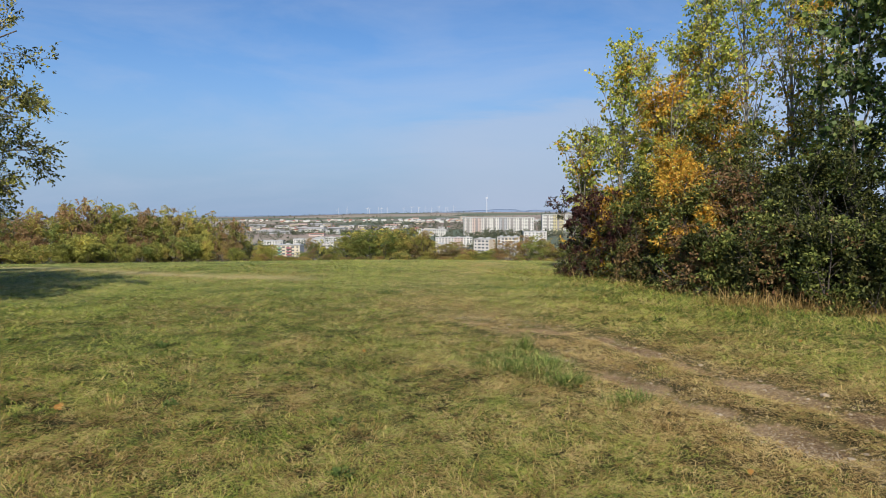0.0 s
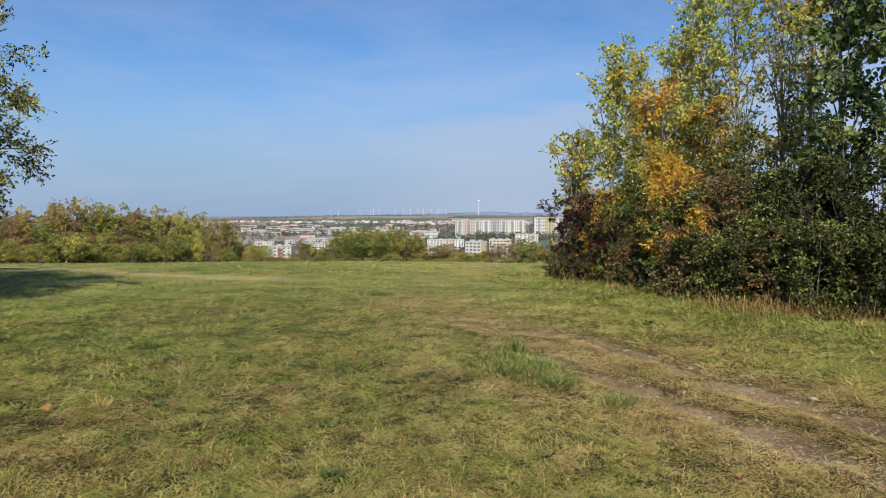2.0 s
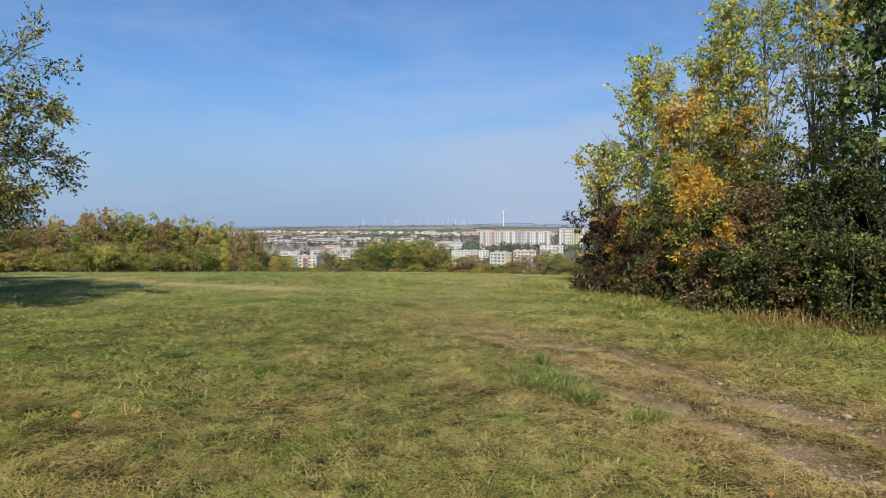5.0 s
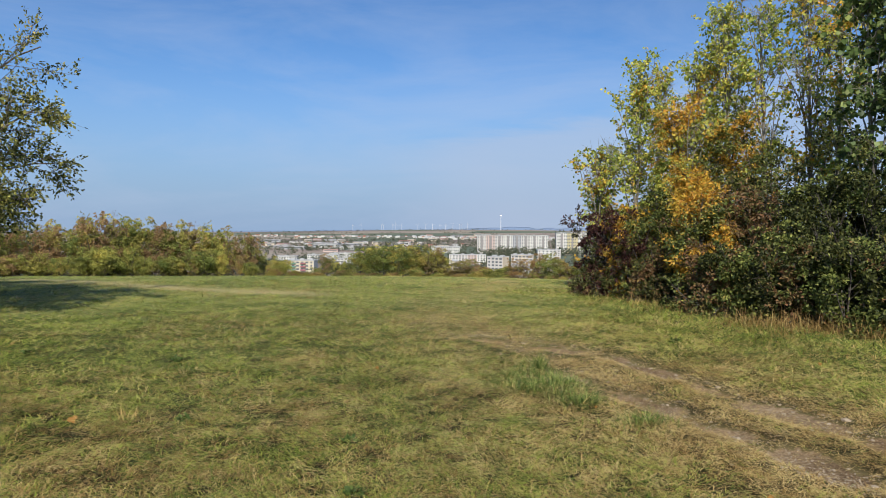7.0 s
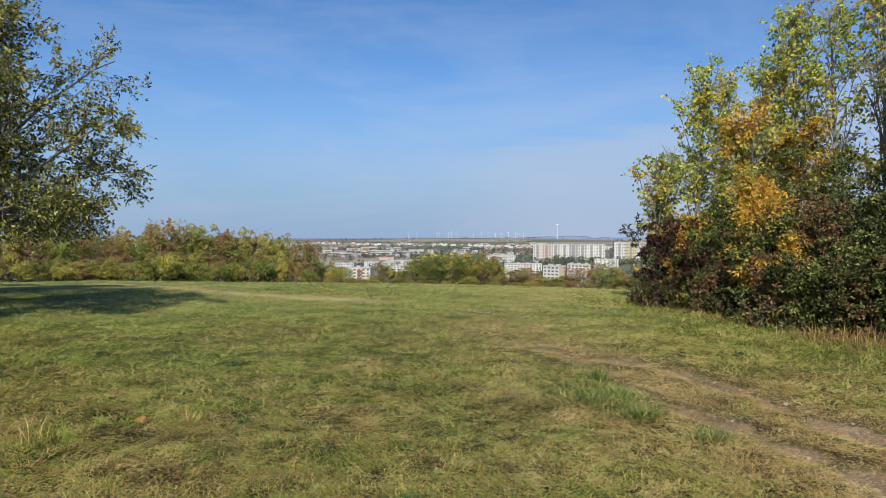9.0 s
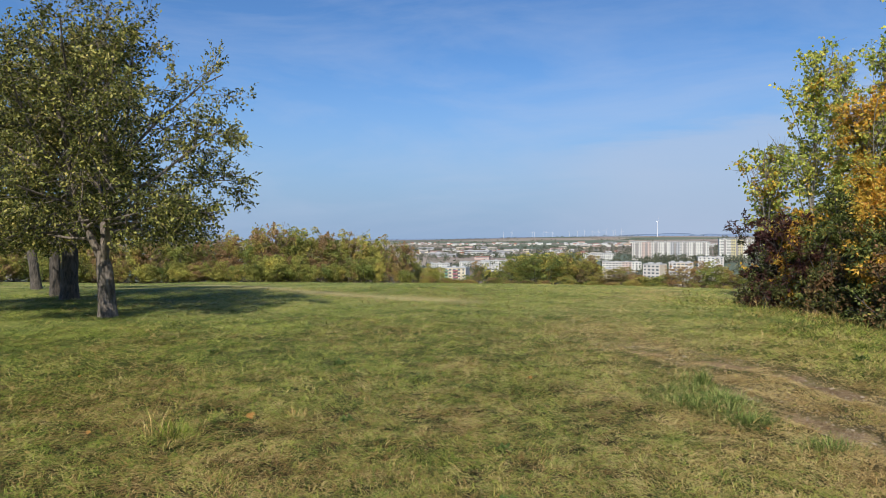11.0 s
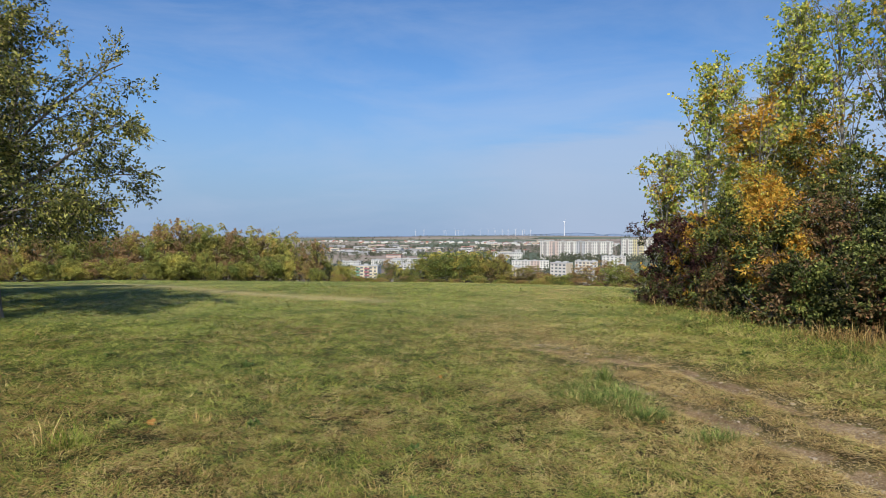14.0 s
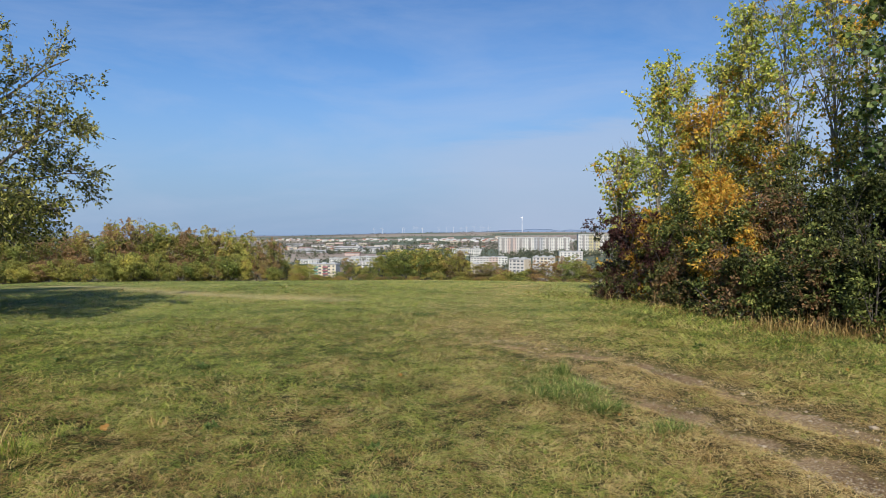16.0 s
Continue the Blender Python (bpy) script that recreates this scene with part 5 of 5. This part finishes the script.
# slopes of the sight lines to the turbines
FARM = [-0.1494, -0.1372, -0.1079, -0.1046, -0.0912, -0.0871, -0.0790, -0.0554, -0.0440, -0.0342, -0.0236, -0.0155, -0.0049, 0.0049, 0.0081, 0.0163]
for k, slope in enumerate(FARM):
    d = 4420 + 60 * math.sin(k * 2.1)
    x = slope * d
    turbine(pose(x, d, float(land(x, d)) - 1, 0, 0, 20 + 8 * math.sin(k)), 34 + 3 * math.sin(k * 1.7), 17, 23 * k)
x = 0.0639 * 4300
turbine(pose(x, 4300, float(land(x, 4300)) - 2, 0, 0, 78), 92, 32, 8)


# ---- small things in the meadow ----
def tuft(at, count, reach, tall, mat, name, label, seed, lean=0.55):
    rng = np.random.default_rng(seed)
    a = rng.uniform(0, 2 * np.pi, count)
    r = np.minimum(reach * np.abs(rng.normal(0, 0.55, count)), reach * 1.5)
    r = r * (0.75 + 0.3 * np.sin(a * 3 + seed) + 0.2 * np.sin(a * 7 + 2 * seed)) + 0.15 * reach * rng.random(count)
    x, y = at[0] + r * np.cos(a), at[1] + r * np.sin(a) * 0.7
    me = blades(name, x, y, tall * rng.uniform(0.5, 1.2, count) * (1.1 - 0.5 * np.minimum(r / reach, 1)), rng.uniform(0.003, 0.006, count), np.abs(rng.normal(lean, 0.4, count)), mat, rng, 2, a + rng.normal(0, 0.9, count), 0.0, rng.uniform(0.35, 0.95, count))
    tagged(new(name, me), label, "grass tuft", name, "stuff")


tuft_rng = np.random.default_rng(61)
for _ in range(24):
    u, v = tuft_rng.normal(0, 0.5), tuft_rng.normal(0, 0.5)
    tuft((0.72 + 0.52 * v - 0.16 * u, 6.6 + 0.85 * u), 300, 0.36, tuft_rng.uniform(0.11, 0.18), LUSH, "lush_grass_tuft", "dense tuft of long bluish-green grass", int(tuft_rng.integers(999)), 1.0)
tuft((0.92, 7.25), 160, 0.10, 0.27, LUSH, "lush_grass_tuft", "upright tuft of long bluish-green grass", 62, 0.25)
tuft((1.12, 5.85), 500, 0.3, 0.16, LUSH, "lush_grass_tuft", "tuft of long green grass beside the track", 63, 0.7)
tuft((1.5, 5.2), 500, 0.35, 0.15, LUSH, "lush_grass_tuft", "tuft of long green grass beside the track", 64, 0.7)
tuft((-3.4, 4.45), 70, 0.2, 0.30, STRAW, "dry_grass_tuft", "tuft of tall straw-coloured grass stems", 65, 0.3)
tuft((-3.25, 4.5), 220, 0.22, 0.22, GRASS, "green_grass_tuft", "tuft of long green grass", 66, 0.6)
tuft((-2.55, 5.15), 50, 0.22, 0.16, STRAW, "dry_grass_tuft", "thin upright straw stems in the turf", 67, 0.2)
tuft((-0.95, 12.35), 260, 0.4, 0.12, WEED, "dark_grass_tuft", "dark green tuft in the meadow", 68, 0.6)


def weed(x, y, size, seed, label):
    rng = np.random.default_rng(seed)
    n = 70
    a = rng.uniform(0, 2 * np.pi, n)
    pos = np.stack([np.cos(a) * rng.uniform(0, size, n), np.sin(a) * rng.uniform(0, size, n), rng.uniform(0.01, size * 0.8, n)], -1)
    way = np.stack([np.cos(a), np.sin(a), rng.uniform(0, 0.8, n)], -1)
    root = thing("weed", on_land(x, y), label, "plant", "weeds in the turf")
    part("foliage", leaves_mesh("foliage", pos, way, size * 0.7, rng, WEED, 0.45, 0.8), root)
    return root


for k, (x, y, s) in enumerate([(-3.1, 7.5, 0.10), (-0.74, 4.72, 0.08), (-1.39, 6.62, 0.07), (-0.57, 3.75, 0.09), (-5.0, 7.9, 0.10), (-2.1, 5.2, 0.08), (2.9, 9.0, 0.10)]):
    weed(x, y, s * 0.65, 700 + k, "dark green leafy weed in the short turf")


def fallen_leaf(x, y, size, turn):
    """A curled maple leaf with five lobes."""
    bm = bmesh.new()
    ring = []
    for k in range(20):
        a = 2 * math.pi * k / 20
        r = size * (0.62 + 0.38 * abs(math.cos(a * 2.5))) * (1.0 if k % 2 else 0.86)
        ring.append(bm.verts.new((r * math.cos(a), r * math.sin(a), 0.25 * size * math.sin(a * 2 + turn))))
    c = bm.verts.new((0, 0, -0.12 * size))
    for k in range(20):
        bm.faces.new((c, ring[k], ring[(k + 1) % 20]))
    root = thing("fallen_leaf", on_land(x, y, 0, 0.085) @ pose(0, 0, 0, 38, 4, 0) @ pose(0, 0, 0, 0, 0, turn), "dry orange-brown leaf lying on the grass", "leaf", "fallen leaves")
    part("blade", bm_mesh("blade", bm, DEADLEAF, True), root)
    bm = bmesh.new()
    bmesh.ops.create_cone(bm, segments=5, radius1=0.002, radius2=0.0015, depth=size, matrix=Matrix.Translation((-size * 1.1, 0, 0)) @ Matrix.Rotation(radians(90), 4, "Y"))
    part("stalk", bm_mesh("stalk", bm, DEADLEAF), root)


for x, y, s, t in [(-2.86, 4.98, 0.085, 20), (-0.79, 6.92, 0.05, 130), (1.72, 3.6, 0.045, 60), (-5.4, 6.0, 0.035, 200), (-3.8, 4.26, 0.045, 10), (3.9, 7.3, 0.05, 80), (1.15, 5.45, 0.03, 300)]:
    fallen_leaf(x, y, s * 0.48, t)


def stones():
    rng = np.random.default_rng(12)
    kinds = []
    for k in range(5):
        bm = bmesh.new()
        bmesh.ops.create_icosphere(bm, subdivisions=1, radius=1)
        for v in bm.verts:
            v.co *= rng.uniform(0.7, 1.15)
            v.co.z *= 0.5
        kinds.append(bm_mesh("stone", bm, STONE))
    n = 0
    while n < 170:
        line = RUT_LEFT if rng.random() < 0.6 else RUT_RIGHT
        q = rng.uniform(1, len(line) - 1.01)
        i = int(q)
        x = line[i][0] + (line[i + 1][0] - line[i][0]) * (q - i) + rng.normal(0, 0.2)
        y = line[i][1] + (line[i + 1][1] - line[i][1]) * (q - i) + rng.normal(0, 0.15)
        s = rng.uniform(0.008, 0.022) if rng.random() < 0.93 else rng.uniform(0.025, 0.04)
        z = float(land(x, y)) - 0.05 * float(bare_share(np.array(x), np.array(y))) + float(rough_field(np.array(x), np.array(y), 0.7, 2) - 0.5) * 0.05
        ob = new("stone", kinds[n % 5])
        place(ob, pose(x, y, z + s * 0.2, 0, 0, rng.uniform(0, 360)) @ Matrix.Scale(s, 4))
        tagged(ob, "pale limestone pebble on the earth track", "stone", "stones on the track")
        n += 1


stones()


def gravel():
    """Crumbs of stone and clods pressed into the ruts."""
    rng = np.random.default_rng(15)
    n = 9000
    x, y = [], []
    for line, m in ((RUT_LEFT, 5200), (RUT_RIGHT, 3800)):
        q = rng.uniform(0.6, len(line) - 1.01, m)
        i = q.astype(int)
        pts = np.array(line)
        p = pts[i] + (pts[i + 1] - pts[i]) * (q - i)[:, None]
        x.append(p[:, 0] + rng.normal(0, 0.17, m))
        y.append(p[:, 1] + rng.normal(0, 0.13, m))
    x, y = np.concatenate(x), np.concatenate(y)
    z = land(x, y) - 0.05 * bare_share(x, y) + (rough_field(x, y, 0.7, 2) - 0.5) * 0.05
    s = (0.003 + 0.008 * rng.random(n) ** 2)[:, None]
    c = np.stack([x, y, z], -1)
    corners = np.array([(1, 0, 0.1), (-0.5, 0.87, 0.0), (-0.5, -0.87, 0.05), (0.1, 0, 0.8)])
    turn = rng.uniform(0, 6.28, n)
    rot = np.stack([np.stack([np.cos(turn), -np.sin(turn)], -1), np.stack([np.sin(turn), np.cos(turn)], -1)], 1)
    v = np.empty((n, 4, 3))
    for k in range(4):
        xy = np.einsum("nij,j->ni", rot, corners[k, :2])
        v[:, k, :2] = c[:, :2] + xy * s * rng.uniform(0.7, 1.3, (n, 1))
        v[:, k, 2] = c[:, 2] + corners[k, 2] * s[:, 0]
    k = np.arange(n)[:, None] * 4
    f = np.concatenate([k + [0, 1, 3], k + [1, 2, 3], k + [2, 0, 3]])
    tagged(new("gravel", flat_mesh("gravel", v.reshape(-1, 3), f, STONE)), "fine pale gravel pressed into the wheel ruts", "gravel", "gravel", "stuff")


gravel()
